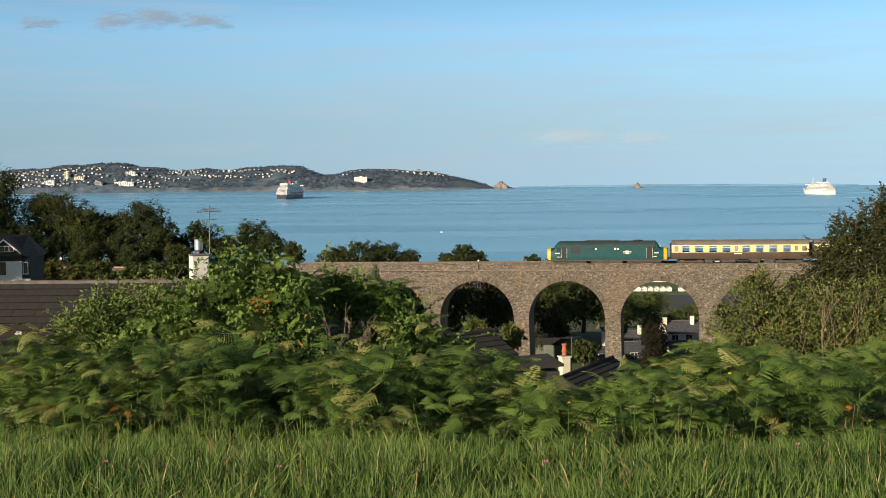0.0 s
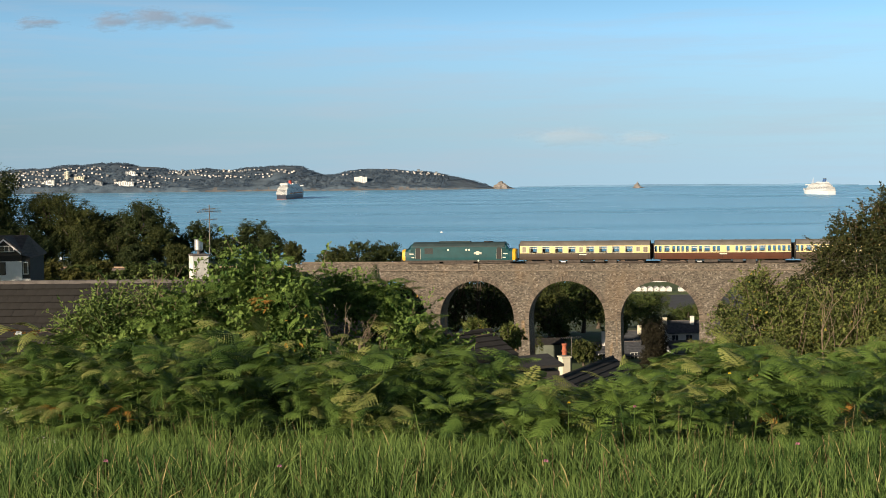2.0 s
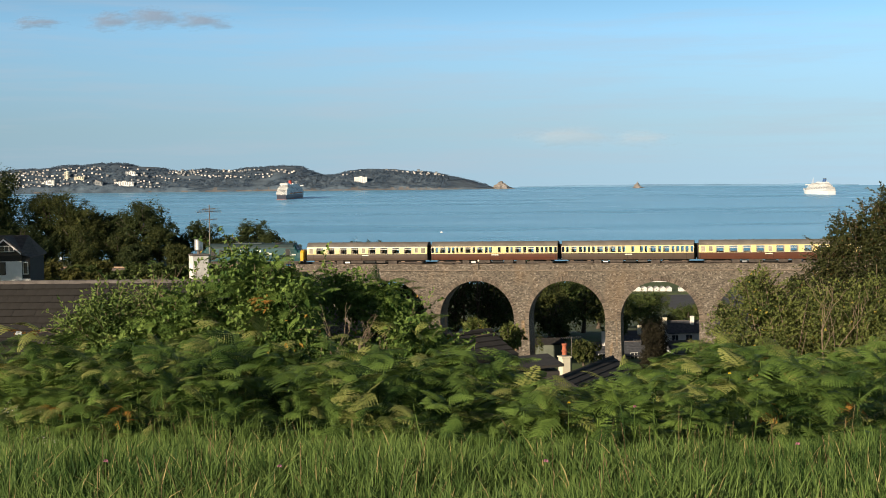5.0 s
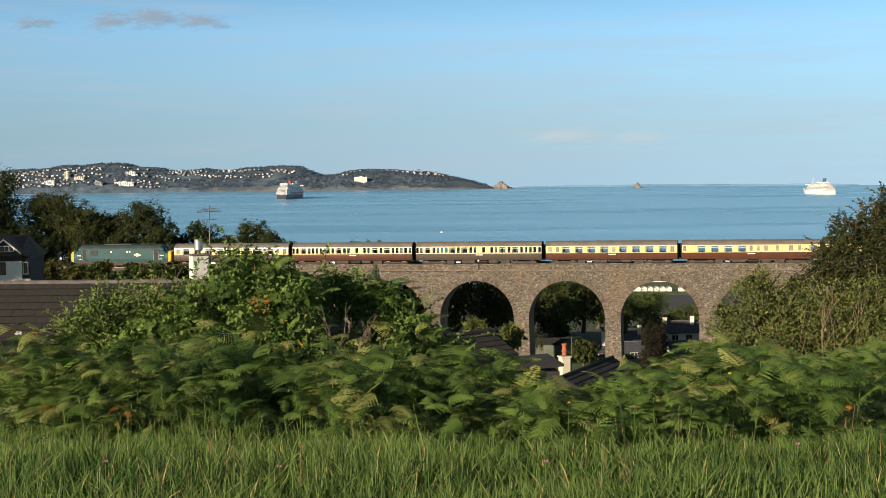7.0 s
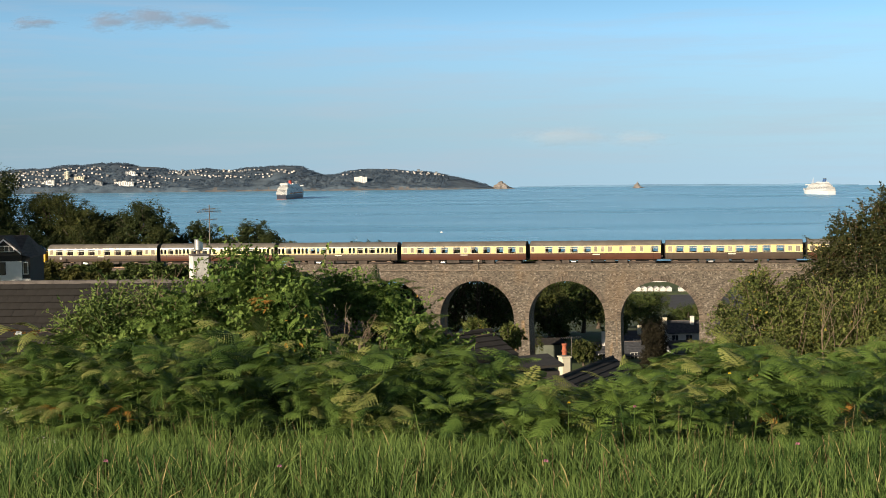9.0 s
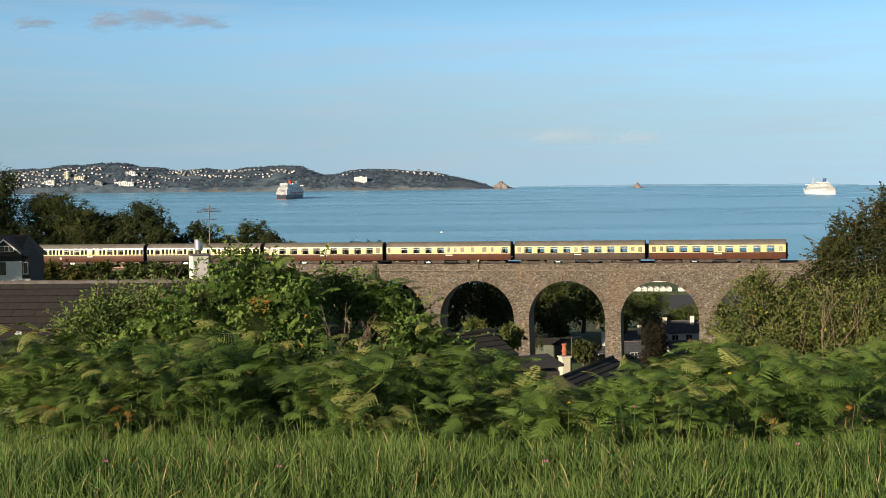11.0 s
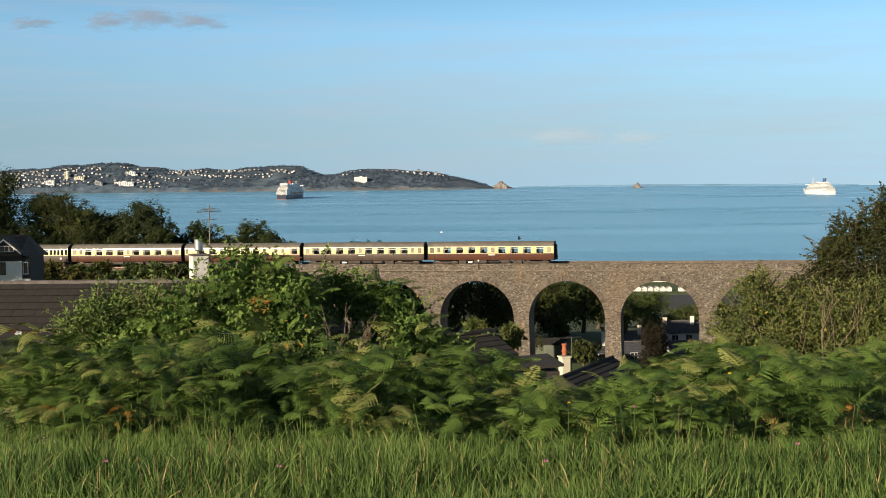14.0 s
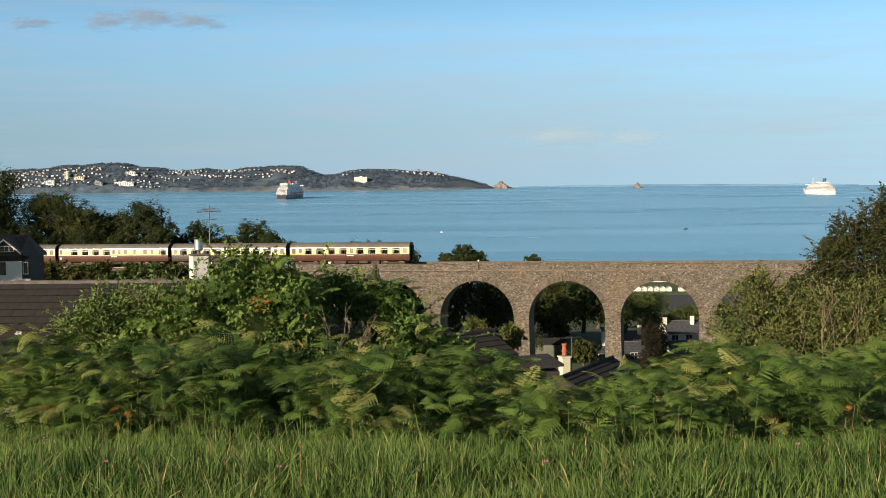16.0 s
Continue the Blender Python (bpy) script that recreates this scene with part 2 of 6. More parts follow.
M = {
    "stone": stone_mat("viaduct_stone", (0.05, 0.043, 0.035), (0.235, 0.198, 0.155), (0.17, 0.145, 0.118), 0.36, 0.16),
    "pier_stone": stone_mat("stained_pier_stone", (0.045, 0.039, 0.032), (0.235, 0.2, 0.158), (0.18, 0.155, 0.125), 0.36, 0.16, warm=(0.36, 0.235, 0.12), runs=True),
    "coping": mat("coping_stone", (0.14, 0.113, 0.088), 0.9, var=0.5, scale=1.5, fine=9, bump=0.6, rand=0.4),
    "sea": sea_mat(),
    "soil": mat("earth", (0.1, 0.1, 0.045), 0.95, var=0.4, scale=0.15, fine=3, bump=0.5, second=(0.07, 0.12, 0.03), dist=0.1),
    "ballast": mat("ballast", (0.16, 0.13, 0.11), 0.95, var=0.4, scale=2, fine=20, bump=0.8),
    "rail": mat("rail_steel", (0.2, 0.14, 0.1), 0.45, 0.8, bump=0.1),
    "tarmac": mat("tarmac", (0.055, 0.055, 0.06), 0.9, var=0.3, scale=0.3, fine=8),
    "lawn": mat("lawn", (0.07, 0.1, 0.03), 0.95, var=0.3, scale=0.2, fine=4, bump=0.3),
    "slate": mat("slate", (0.08, 0.084, 0.094), 0.85, var=0.35, scale=2.0, fine=18, bump=0.4, island=0.25, spec=0.25),
    "tile": mat("concrete_tile", (0.021, 0.019, 0.017), 0.9, var=0.5, scale=1.6, fine=25, bump=0.4, rand=0.08),
    "old_roof": mat("weathered_brown_roof_tile", (0.075, 0.062, 0.053), 0.9, var=0.35, scale=1.2, fine=9, bump=0.4, stretch=(1, 1, 4)),
    "ridge": mat("ridge_mortar", (0.13, 0.115, 0.105), 0.9, var=0.35, scale=3, fine=30, bump=0.4, rand=0.15),
    "white": mat("white_render", (0.78, 0.76, 0.72), 0.85, var=0.1, scale=1.2, fine=30, bump=0.15),
    "old_white": mat("weathered_white_render", (0.66, 0.64, 0.6), 0.9, var=0.3, scale=2.5, fine=25, bump=0.3),
    "cream_wall": mat("cream_render", (0.72, 0.66, 0.5), 0.85, var=0.12, scale=1.5, fine=30, bump=0.15),
    "grey_wall": mat("grey_render", (0.3, 0.3, 0.29), 0.9, var=0.15, scale=0.8, fine=14, bump=0.15),
    # pale green wall darkened: the shade it stands in is part of this colour
    "shade_green_wall": mat("shade_dulled_green_render", (0.13, 0.15, 0.115), 0.9, var=0.2, scale=0.8, fine=14, bump=0.15),
    "clay": mat("terracotta", (0.4, 0.12, 0.06), 0.8, var=0.25, scale=6, fine=40, bump=0.2),
    "alu": mat("galvanised_steel", (0.6, 0.6, 0.58), 0.38, 0.85, var=0.2, scale=8, bump=0.05),
    "dark_metal": mat("dark_metal", (0.12, 0.11, 0.1), 0.5, 0.6, bump=0.05),
    "wood_dark": mat("dark_timber", (0.03, 0.027, 0.025), 0.8, var=0.3, scale=1, fine=12, bump=0.3, stretch=(1, 1, 8)),
    "window": glass_mat("window_glass"),
    "coach_glass": pane_mat("coach_glass", (0.86, 0.9, 0.9), 1.0),
    "top_glass": pane_mat("sliding_top_light_glass", (0.84, 0.88, 0.88), 0.86),
    "moquette": mat("seat_moquette", (0.16, 0.1, 0.085), 0.9, var=0.3, scale=6, fine=60, bump=0.1, rand=0.3),
    "curtain": mat("pale_curtain", (0.6, 0.52, 0.4), 0.9, var=0.15, scale=8, bump=0.1),
    "cream": mat("cream_paint", (0.8, 0.64, 0.28), 0.3, var=0.06, scale=0.8, fine=10, bump=0.02, coat=1.0),
    "brown": mat("chocolate_paint", (0.1, 0.036, 0.02), 0.32, var=0.15, scale=0.8, fine=10, bump=0.02, coat=1.0),
    "brown_dull": mat("faded_chocolate_paint", (0.075, 0.052, 0.038), 0.38, var=0.15, scale=0.8, fine=10, bump=0.02, coat=0.4),
    "blind": mat("frosted_glass", (0.3, 0.26, 0.2), 0.15, var=0.35, scale=3, bump=0.0, rand=0.4),
    "coach_roof": mat("grey_coach_roof", (0.15, 0.135, 0.115), 0.75, var=0.25, scale=0.7, fine=6, bump=0.1),
    "black": mat("black_iron", (0.02, 0.019, 0.018), 0.7, var=0.4, scale=3, fine=20, bump=0.2),
    "gear": mat("dusty_running_gear", (0.07, 0.055, 0.045), 0.8, var=0.4, scale=3, fine=20, bump=0.2),
    "blue": mat("rail_blue_paint", (0.005, 0.06, 0.068), 0.45, var=0.2, scale=0.8, fine=8, bump=0.02, coat=0.3, spec=0.3),
    "yellow": mat("warning_yellow_paint", (0.75, 0.42, 0.02), 0.4, var=0.1, scale=1.5, bump=0.02, coat=0.3),
    "loco_roof": mat("loco_roof", (0.025, 0.045, 0.048), 0.6, var=0.25, scale=1, fine=8, bump=0.1),
    "plate": mat("white_lettering", (0.75, 0.72, 0.6), 0.5, var=0.05, bump=0.0),
    "ship_white": mat("ship_white_paint", (0.72, 0.72, 0.7), 0.5, var=0.06, scale=0.05, fine=0.6, bump=0.0),
    "ship_navy": mat("ship_navy_paint", (0.025, 0.03, 0.05), 0.4, var=0.1, scale=0.05, bump=0.0),
    "ship_red": mat("ship_red_paint", (0.55, 0.06, 0.03), 0.5, var=0.1, scale=0.1, bump=0.0),
    "ship_blue": mat("ship_blue_paint", (0.04, 0.1, 0.24), 0.5, var=0.1, scale=0.1, bump=0.0),
    "ship_band": mat("ship_windows", (0.1, 0.105, 0.115), 0.25, var=0.2, scale=0.3, bump=0.0),
    "orange": mat("lifeboat_orange", (0.7, 0.2, 0.03), 0.5, bump=0.0),
    "rock": mat("red_cliff", (0.13, 0.12, 0.115), 0.95, var=0.45, scale=0.03, fine=0.25, bump=0.6, dist=4.0),
    # island rock, its colour lightened for the haze in front of it
    "haze_pale_rock": mat("haze_pale_rock", (0.23, 0.205, 0.185), 0.95, var=0.4, scale=0.05, fine=0.4, bump=0.5, dist=2.0),
    # far coast, hills and woods: distance haze is mixed into the base colours as blue
    "haze_coast": mat("haze_tinted_far_coast", (0.14, 0.27, 0.42), 0.95, var=0.1, scale=0.004, fine=0.05, bump=0.0),
    "haze_green": mat("haze_tinted_fields", (0.078, 0.115, 0.165), 0.95, var=0.5, scale=0.035, fine=0.22, bump=0.3, second=(0.108, 0.15, 0.19), dist=3.0),
    "haze_wood": leaf_mat("haze_tinted_woodland", (0.09, 0.138, 0.205), (0.12, 0.17, 0.232), through_light=0.5, patch=0.01),
    "bark": mat("bark", (0.11, 0.085, 0.065), 0.95, var=0.4, scale=4, fine=30, bump=0.6, stretch=(1, 1, 0.3)),
    "twig": mat("dry_twigs", (0.2, 0.15, 0.1), 0.9, var=0.3, scale=4, bump=0.2),
    "tree": leaf_mat("broadleaf_foliage", (0.025, 0.039, 0.014), (0.095, 0.105, 0.033), patch=0.25),
    "tree_dark": leaf_mat("dark_green_foliage", (0.019, 0.032, 0.013), (0.064, 0.08, 0.028), patch=0.25),
    "tree_warm": leaf_mat("late_summer_foliage", (0.025, 0.036, 0.012), (0.12, 0.115, 0.033), patch=0.25),
    "hedge": leaf_mat("hedge_foliage", (0.024, 0.044, 0.014), (0.095, 0.12, 0.036), patch=0.5),
    "copper": leaf_mat("dark_beech_foliage", (0.016, 0.015, 0.011), (0.04, 0.036, 0.022), patch=0.4),
    "climber": leaf_mat("climber_leaves", (0.036, 0.082, 0.018), (0.19, 0.27, 0.066), dry=(0.4, 0.24, 0.05), dry_share=0.006, patch=1.5, own=0.4, span=(0.42, 0.95)),
    "elder": leaf_mat("narrow_olive_leaves", (0.035, 0.07, 0.018), (0.17, 0.235, 0.062), patch=1.2),
    "thorn": leaf_mat("hawthorn_leaves", (0.036, 0.058, 0.016), (0.18, 0.205, 0.058), dry=(0.3, 0.24, 0.05), dry_share=0.015, patch=1.5, own=0.28, span=(0.4, 0.86)),
    "thorn_dark": leaf_mat("dark_hawthorn_leaves", (0.018, 0.028, 0.011), (0.06, 0.066, 0.022), dry=(0.12, 0.08, 0.03), dry_share=0.03, patch=0.7),
    "fern": leaf_mat("bracken_green", (0.024, 0.055, 0.013), (0.152, 0.232, 0.05), patch=2.6, own=0.12, span=(0.4, 0.74), through_light=0.1),
    "fern_pale": leaf_mat("bracken_fading", (0.1, 0.13, 0.032), (0.3, 0.315, 0.1), patch=1.6, own=0.12, span=(0.4, 0.74), through_light=0.1),
    "fern_dry": leaf_mat("bracken_dead", (0.16, 0.07, 0.02), (0.5, 0.27, 0.06), patch=2.0),
    "grass": leaf_mat("grass_blades", (0.022, 0.056, 0.013), (0.145, 0.215, 0.056), dry=(0.36, 0.3, 0.13), dry_share=0.025, patch=0.6),
    "seed": leaf_mat("grass_seed_heads", (0.1, 0.07, 0.035), (0.24, 0.18, 0.09), patch=2.0),
    "far_white": mat("far_white_walls", (0.66, 0.63, 0.58), 0.85, var=0.15, scale=0.05, fine=1, bump=0.0, rand=0.25),
    "petal_pink": mat("clover_pink", (0.5, 0.22, 0.3), 0.7, bump=0.0, island=0.3),
    "petal_white": mat("bindweed_white", (0.8, 0.8, 0.76), 0.6, bump=0.0),
    "petal_yellow": mat("ragwort_yellow", (0.75, 0.55, 0.03), 0.6, bump=0.0),
}


def cloud_mat(name, shade, dense):
    """Thin evening cloud: dense in the middle, ragged and clear at the rim."""
    m = bpy.data.materials.new(name)
    m.use_nodes = True
    n, l = m.node_tree.nodes, m.node_tree.links
    b, out = n["Principled BSDF"], n["Material Output"]
    b.inputs["Base Color"].default_value, b.inputs["Roughness"].default_value = (*shade, 1), 1.0
    b.inputs["Specular IOR Level"].default_value = 0.0
    tc, ns, ln = n.new("ShaderNodeTexCoord"), n.new("ShaderNodeTexNoise"), n.new("ShaderNodeVectorMath")
    ln.operation = "LENGTH"
    mp = n.new("ShaderNodeMapping")
    mp.inputs["Scale"].default_value = (1.0, 0.0, 1.0)
    l.new(tc.outputs["Object"], mp.inputs["Vector"])
    l.new(mp.outputs[0], ln.inputs[0])
    info, off = n.new("ShaderNodeObjectInfo"), n.new("ShaderNodeMath")
    off.operation = "MULTIPLY"
    off.inputs[1].default_value = 50.0
    l.new(info.outputs["Random"], off.inputs[0])
    ns.noise_dimensions = "4D"
    l.new(off.outputs[0], ns.inputs["W"])
    ns.inputs["Scale"].default_value, ns.inputs["Detail"].default_value = 1.7, 6
    l.new(tc.outputs["Object"], ns.inputs["Vector"])
    sm = n.new("ShaderNodeMath")
    sm.operation = "SUBTRACT"
    l.new(ns.outputs["Fac"], sm.inputs[0])
    sc = n.new("ShaderNodeMath")
    sc.operation = "MULTIPLY"
    sc.inputs[1].default_value = 0.55
    l.new(ln.outputs["Value"], sc.inputs[0])
    l.new(sc.outputs[0], sm.inputs[1])
    mr = n.new("ShaderNodeMapRange")
    mr.interpolation_type = "SMOOTHSTEP"
    mr.inputs["From Min"].default_value, mr.inputs["From Max"].default_value = -0.02, 0.45
    mr.inputs["To Min"].default_value, mr.inputs["To Max"].default_value = 0.0, dense
    l.new(sm.outputs[0], mr.inputs[0])
    tp, mix = n.new("ShaderNodeBsdfTransparent"), n.new("ShaderNodeMixShader")
    l.new(mr.outputs[0], mix.inputs[0])
    l.new(tp.outputs[0], mix.inputs[1])
    l.new(b.outputs[0], mix.inputs[2])
    l.new(mix.outputs[0], out.inputs["Surface"])
    return m


M["cloud"] = cloud_mat("thin_grey_cloud", (0.19, 0.195, 0.24), 0.6)
M["pale_cloud"] = cloud_mat("thin_pale_cloud", (0.44, 0.43, 0.43), 0.22)


# ---- mesh tools ----
def place(ob, m=None, parent=None):
    if parent is not None:
        ob.parent = parent
    if m is not None:
        ob.matrix_local = m
    return ob


def part(name, bm, material, parent, label="", m=None, smooth=False, bev=0.0):
    """Links a bmesh as one mesh object under a thing or a part."""
    if bev:
        bmesh.ops.bevel(bm, geom=bm.edges[:], offset=bev, segments=1, affect="EDGES", profile=0.5)
    me = bpy.data.meshes.new(name)
    bm.to_mesh(me)
    bm.free()
    me.materials.append(M[material])
    if smooth:
        me.polygons.foreach_set("use_smooth", [True] * len(me.polygons))
    ob = new(name, me)
    place(ob, m, parent)
    return tagged(ob, label) if label else ob


def np_mesh(name, verts, faces, material, parent=None, smooth=False):
    """One mesh from arrays of corners and equal-sided faces."""
    me = bpy.data.meshes.new(name)
    k = faces.shape[1]
    me.vertices.add(len(verts))
    me.vertices.foreach_set("co", np.ascontiguousarray(verts, dtype=np.float32).ravel())
    me.loops.add(faces.size)
    me.loops.foreach_set("vertex_index", np.ascontiguousarray(faces, dtype=np.int32).ravel())
    me.polygons.add(len(faces))
    me.polygons.foreach_set("loop_start", np.arange(0, faces.size, k, dtype=np.int32))
    me.polygons.foreach_set("use_smooth", np.full(len(faces), smooth))
    me.update(calc_edges=True)
    me.materials.append(M[material])
    return place(new(name, me), None, parent)


def thing(name, m, label, category, group=""):
    ob = new(name)
    ob.empty_display_size = 0.2
    ob.matrix_world = m
    return tagged(ob, label, category, group)


def box(bm, x0, x1, y0, y1, z0, z1):
    v = [bm.verts.new(p) for p in ((x0, y0, z0), (x1, y0, z0), (x1, y1, z0), (x0, y1, z0), (x0, y0, z1), (x1, y0, z1), (x1, y1, z1), (x0, y1, z1))]
    for f in ((0, 3, 2, 1), (4, 5, 6, 7), (0, 1, 5, 4), (1, 2, 6, 5), (2, 3, 7, 6), (3, 0, 4, 7)):
        bm.faces.new([v[i] for i in f])
    return bm


def boxed(*a):
    return box(bmesh.new(), *a)


def tube(bm, path, radii, sides=8, caps=True):
    """A round bar through the points of path, with a radius at each."""
    path = [Vector(p) for p in path]
    rings = []
    for i, p in enumerate(path):
        d = (path[min(i + 1, len(path) - 1)] - path[max(i - 1, 0)]).normalized()
        a = d.orthogonal().normalized()
        b = d.cross(a)
        rings.append([bm.verts.new(p + (a * math.cos(t) + b * math.sin(t)) * radii[i]) for t in (2 * math.pi * k / sides for k in range(sides))])
    for r0, r1 in zip(rings, rings[1:]):
        for k in range(sides):
            bm.faces.new((r0[k], r0[(k + 1) % sides], r1[(k + 1) % sides], r1[k]))
    if caps:
        bm.faces.new(rings[0][::-1])
        bm.faces.new(rings[-1])
    return bm


def tubed(path, radii, sides=8):
    return tube(bmesh.new(), path, radii, sides)


def loft(bm, sections, close=True, caps=True):
    """Skins a row of sections, each a list of points."""
    rings = [[bm.verts.new(p) for p in s] for s in sections]
    k = len(rings[0])
    for r0, r1 in zip(rings, rings[1:]):
        for i in range(k if close else k - 1):
            bm.faces.new((r0[i], r0[(i + 1) % k], r1[(i + 1) % k], r1[i]))
    if caps and close:
        bm.faces.new(rings[0][::-1])
        bm.faces.new(rings[-1])
    bmesh.ops.recalc_face_normals(bm, faces=bm.faces[:])
    return bm


def prism(bm, outline, y0, y1):
    """An outline in x and z, drawn out along y."""
    return loft(bm, [[(x, y0, z) for x, z in outline], [(x, y1, z) for x, z in outline]])


rng = np.random.default_rng(7)


def unit(v):
    return v / np.maximum(np.linalg.norm(v, axis=1, keepdims=True), 1e-9)


def leaf_arrays(pos, axis, up, length, width, fold=0.25):
    """Kite-shaped leaves, folded along the midrib."""
    axis = unit(axis)
    side = unit(np.cross(axis, up))
    nrm = np.cross(side, axis)
    L, W = length[:, None], width[:, None]
    v = np.stack([pos, pos + axis * L * 0.45 + side * W / 2 + nrm * W * fold, pos + axis * L, pos + axis * L * 0.45 - side * W / 2 + nrm * W * fold], axis=1)
    f = (np.arange(len(pos)) * 4)[:, None]
    faces = np.concatenate([np.hstack([f, f + 1, f + 2]), np.hstack([f, f + 2, f + 3])], axis=1).reshape(-1, 3)
    return v.reshape(-1, 3), faces


def clump_points(lumps, clumps, per, spread=0.3, hollow=0.72):
    """Leaf places in tufts over the surface of the lumps (x, y, z, rx, ry, rz); gives places and the outward way."""
    P, N = [], []
    vol = np.array([(l[3] * l[4] * l[5]) ** (2 / 3) for l in lumps])
    for lump, share in zip(lumps, vol / vol.sum()):
        k = max(4, int(clumps * share))
        d = unit(rng.normal(size=(k, 3)))
        r = rng.uniform(hollow, 1.05, (k, 1)) * (1 + 0.12 * np.sin(d[:, :1] * 7 + d[:, 2:] * 5 + lump[0]))
        c = np.array(lump[:3]) + d * r * np.array(lump[3:])
        size = spread * np.mean(lump[3:]) * rng.uniform(0.6, 1.3, (k, 1))
        off = np.clip(rng.normal(size=(k, per, 3)), -1.7, 1.7) * size[:, None, :] * 0.55
        P.append((c[:, None, :] + off).reshape(-1, 3))
        N.append((d[:, None, :] + off / size[:, None, :] * 0.6).reshape(-1, 3))
    return np.concatenate(P), unit(np.concatenate(N))


def foliage(name, material, lumps, clumps, per, leaf, parent, spread=0.3, hollow=0.72, slim=0.6, droop=0.4):
    P, N = clump_points(lumps, clumps, per, spread, hollow)
    k = len(P)
    axis = unit(rng.normal(size=(k, 3)) + N * 0.6 - np.array([0, 0, droop]))
    L = leaf * rng.uniform(0.6, 1.3, k)
    v, f = leaf_arrays(P, axis, unit(N + rng.normal(size=(k, 3)) * 0.5), L, L * slim)
    return np_mesh(name, v, f, material, parent)


def limbs(name, base, top, lumps, r, parent, material="bark", seed=1):
    """A tapered trunk with limbs that reach into the crown."""
    rr = random.Random(seed)
    bm = bmesh.new()
    b, t = Vector(base), Vector(top)
    mid = b.lerp(t, 0.5) + Vector((rr.uniform(-0.3, 0.3), rr.uniform(-0.3, 0.3), 0)) * r * 3
    tube(bm, [b, b.lerp(mid, 0.15), mid, t], [r * 1.35, r, r * 0.75, r * 0.3], 8)
    for l in lumps:
        for _ in range(2):
            c = Vector(l[:3]) + Vector((rr.uniform(-0.6, 0.6) * l[3], rr.uniform(-0.6, 0.6) * l[4], rr.uniform(-0.2, 0.6) * l[5]))
            s = b.lerp(t, rr.uniform(0.35, 0.8))
            tube(bm, [s, s.lerp(c, 0.5) + Vector((0, 0, r * rr.uniform(0, 1.5))), c], [r * 0.4, r * 0.25, r * 0.08], 5)
    return part(name, bm, material, parent, smooth=True)


# ---- the line of the railway ----
TH = radians(12.85)
GRADE = 0.0107
TRACK = pose(0, 194.35, 50.2, 0, -math.degrees(math.atan(GRADE)), -12.85)
END_L, END_R = -21.0, 82.0          # the viaduct's ends along the line


def along(x, y):
    """Metres along the line and away from it."""
    dx, dy = x, y - 194.35
    return dx * math.cos(TH) - dy * math.sin(TH), dx * math.sin(TH) + dy * math.cos(TH)


def smooth(a, b, x):
    t = min(1.0, max(0.0, (x - a) / (b - a)))
    return t * t * (3 - 2 * t)


MID = ((-80, 64.6), (0, 63.4), (6, 63.12), (8, 62.95), (10.5, 62.5), (15, 61.4), (20, 60.2), (33, 57.0), (50, 53), (75, 47), (110, 40), (160, 33), (260, 30), (350, 21), (480, 8), (560, 4.2), (640, 3.6), (690, 2.0), (730, -3), (800, -6))
LEFT = ((-80, 64.6), (0, 63.4), (6, 63.12), (8, 62.95), (10.5, 62.5), (15, 61.4), (20, 60.2), (33, 57.0), (50, 55), (110, 52), (150, 51), (200, 48.2), (260, 47), (350, 38), (450, 20), (560, 6), (690, 2), (730, -3), (800, -6))
RIGHT = ((-80, 64.6), (0, 63.4), (6, 63.12), (8, 62.95), (10.5, 62.5), (15, 61.6), (20, 60.6), (33, 58.4), (60, 55), (110, 50), (190, 45), (260, 36), (350, 18), (450, 8), (560, 4.5), (690, 2), (730, -3), (800, -6))


def ground_z(x, y):
    lw = smooth(-2, -42, x) if x < 0 else 0.0
    rw = smooth(52, 95, x) if y > 60 else smooth(2, 12, x)
    z = np.interp(y, *zip(*MID)) * (1 - lw - rw) + np.interp(y, *zip(*LEFT)) * lw + np.interp(y, *zip(*RIGHT)) * rw
    s, d = along(x, y)
    if 120 < y < 330 and (s < END_L + 2 or s > END_R - 2):
        rail = 50.2 + GRADE * s
        z = max(z, rail - 0.55 - max(0, abs(d) - 3.2) * 0.6)
    if y > 30:
        z += 0.5 * noise.noise((x * 0.05, y * 0.05, 0))
    elif y > 4:
        z += 0.07 * noise.noise((x * 0.9, y * 0.9, 0))
    return float(z)


def ground_sheet():
    xs = np.unique(np.concatenate([np.arange(-12, 12.1, 0.6), np.arange(-110, 130, 4), np.linspace(-1300, 1300, 53)]))
    ys = np.unique(np.concatenate([np.arange(-80, 0, 8), np.arange(0, 40, 0.6), np.arange(40, 330, 4), np.arange(330, 801, 12)]))
    v = np.array([(x, y, ground_z(x, y)) for y in ys for x in xs])
    nx, ny = len(xs), len(ys)
    i = (np.arange(ny - 1)[:, None] * nx + np.arange(nx - 1)[None, :]).ravel()[:, None]
    f = np.hstack([i, i + 1, i + nx + 1, i + nx])
    tagged(np_mesh("ground", v, f, "soil", smooth=True), "rough grassy hillside falling to a valley and the shore", "ground", kind="structure")


def sea_sheet():
    bm = bmesh.new()
    rings = [640, 800, 1200, 1800, 2600, 3600, 4815]
    prev = None
    for r in rings:
        ring = [bm.verts.new((r * math.cos(a), r * math.sin(a), 0)) for a in (2 * math.pi * k / 256 for k in range(256))]
        if prev:
            for k in range(256):
                bm.faces.new((prev[k], prev[(k + 1) % 256], ring[(k + 1) % 256], ring[k]))
        prev = ring
    tagged(part("water", bm, "sea", None), "calm blue sea of a wide bay with faint ripples", "sea", kind="structure")


ground_sheet()
sea_sheet()


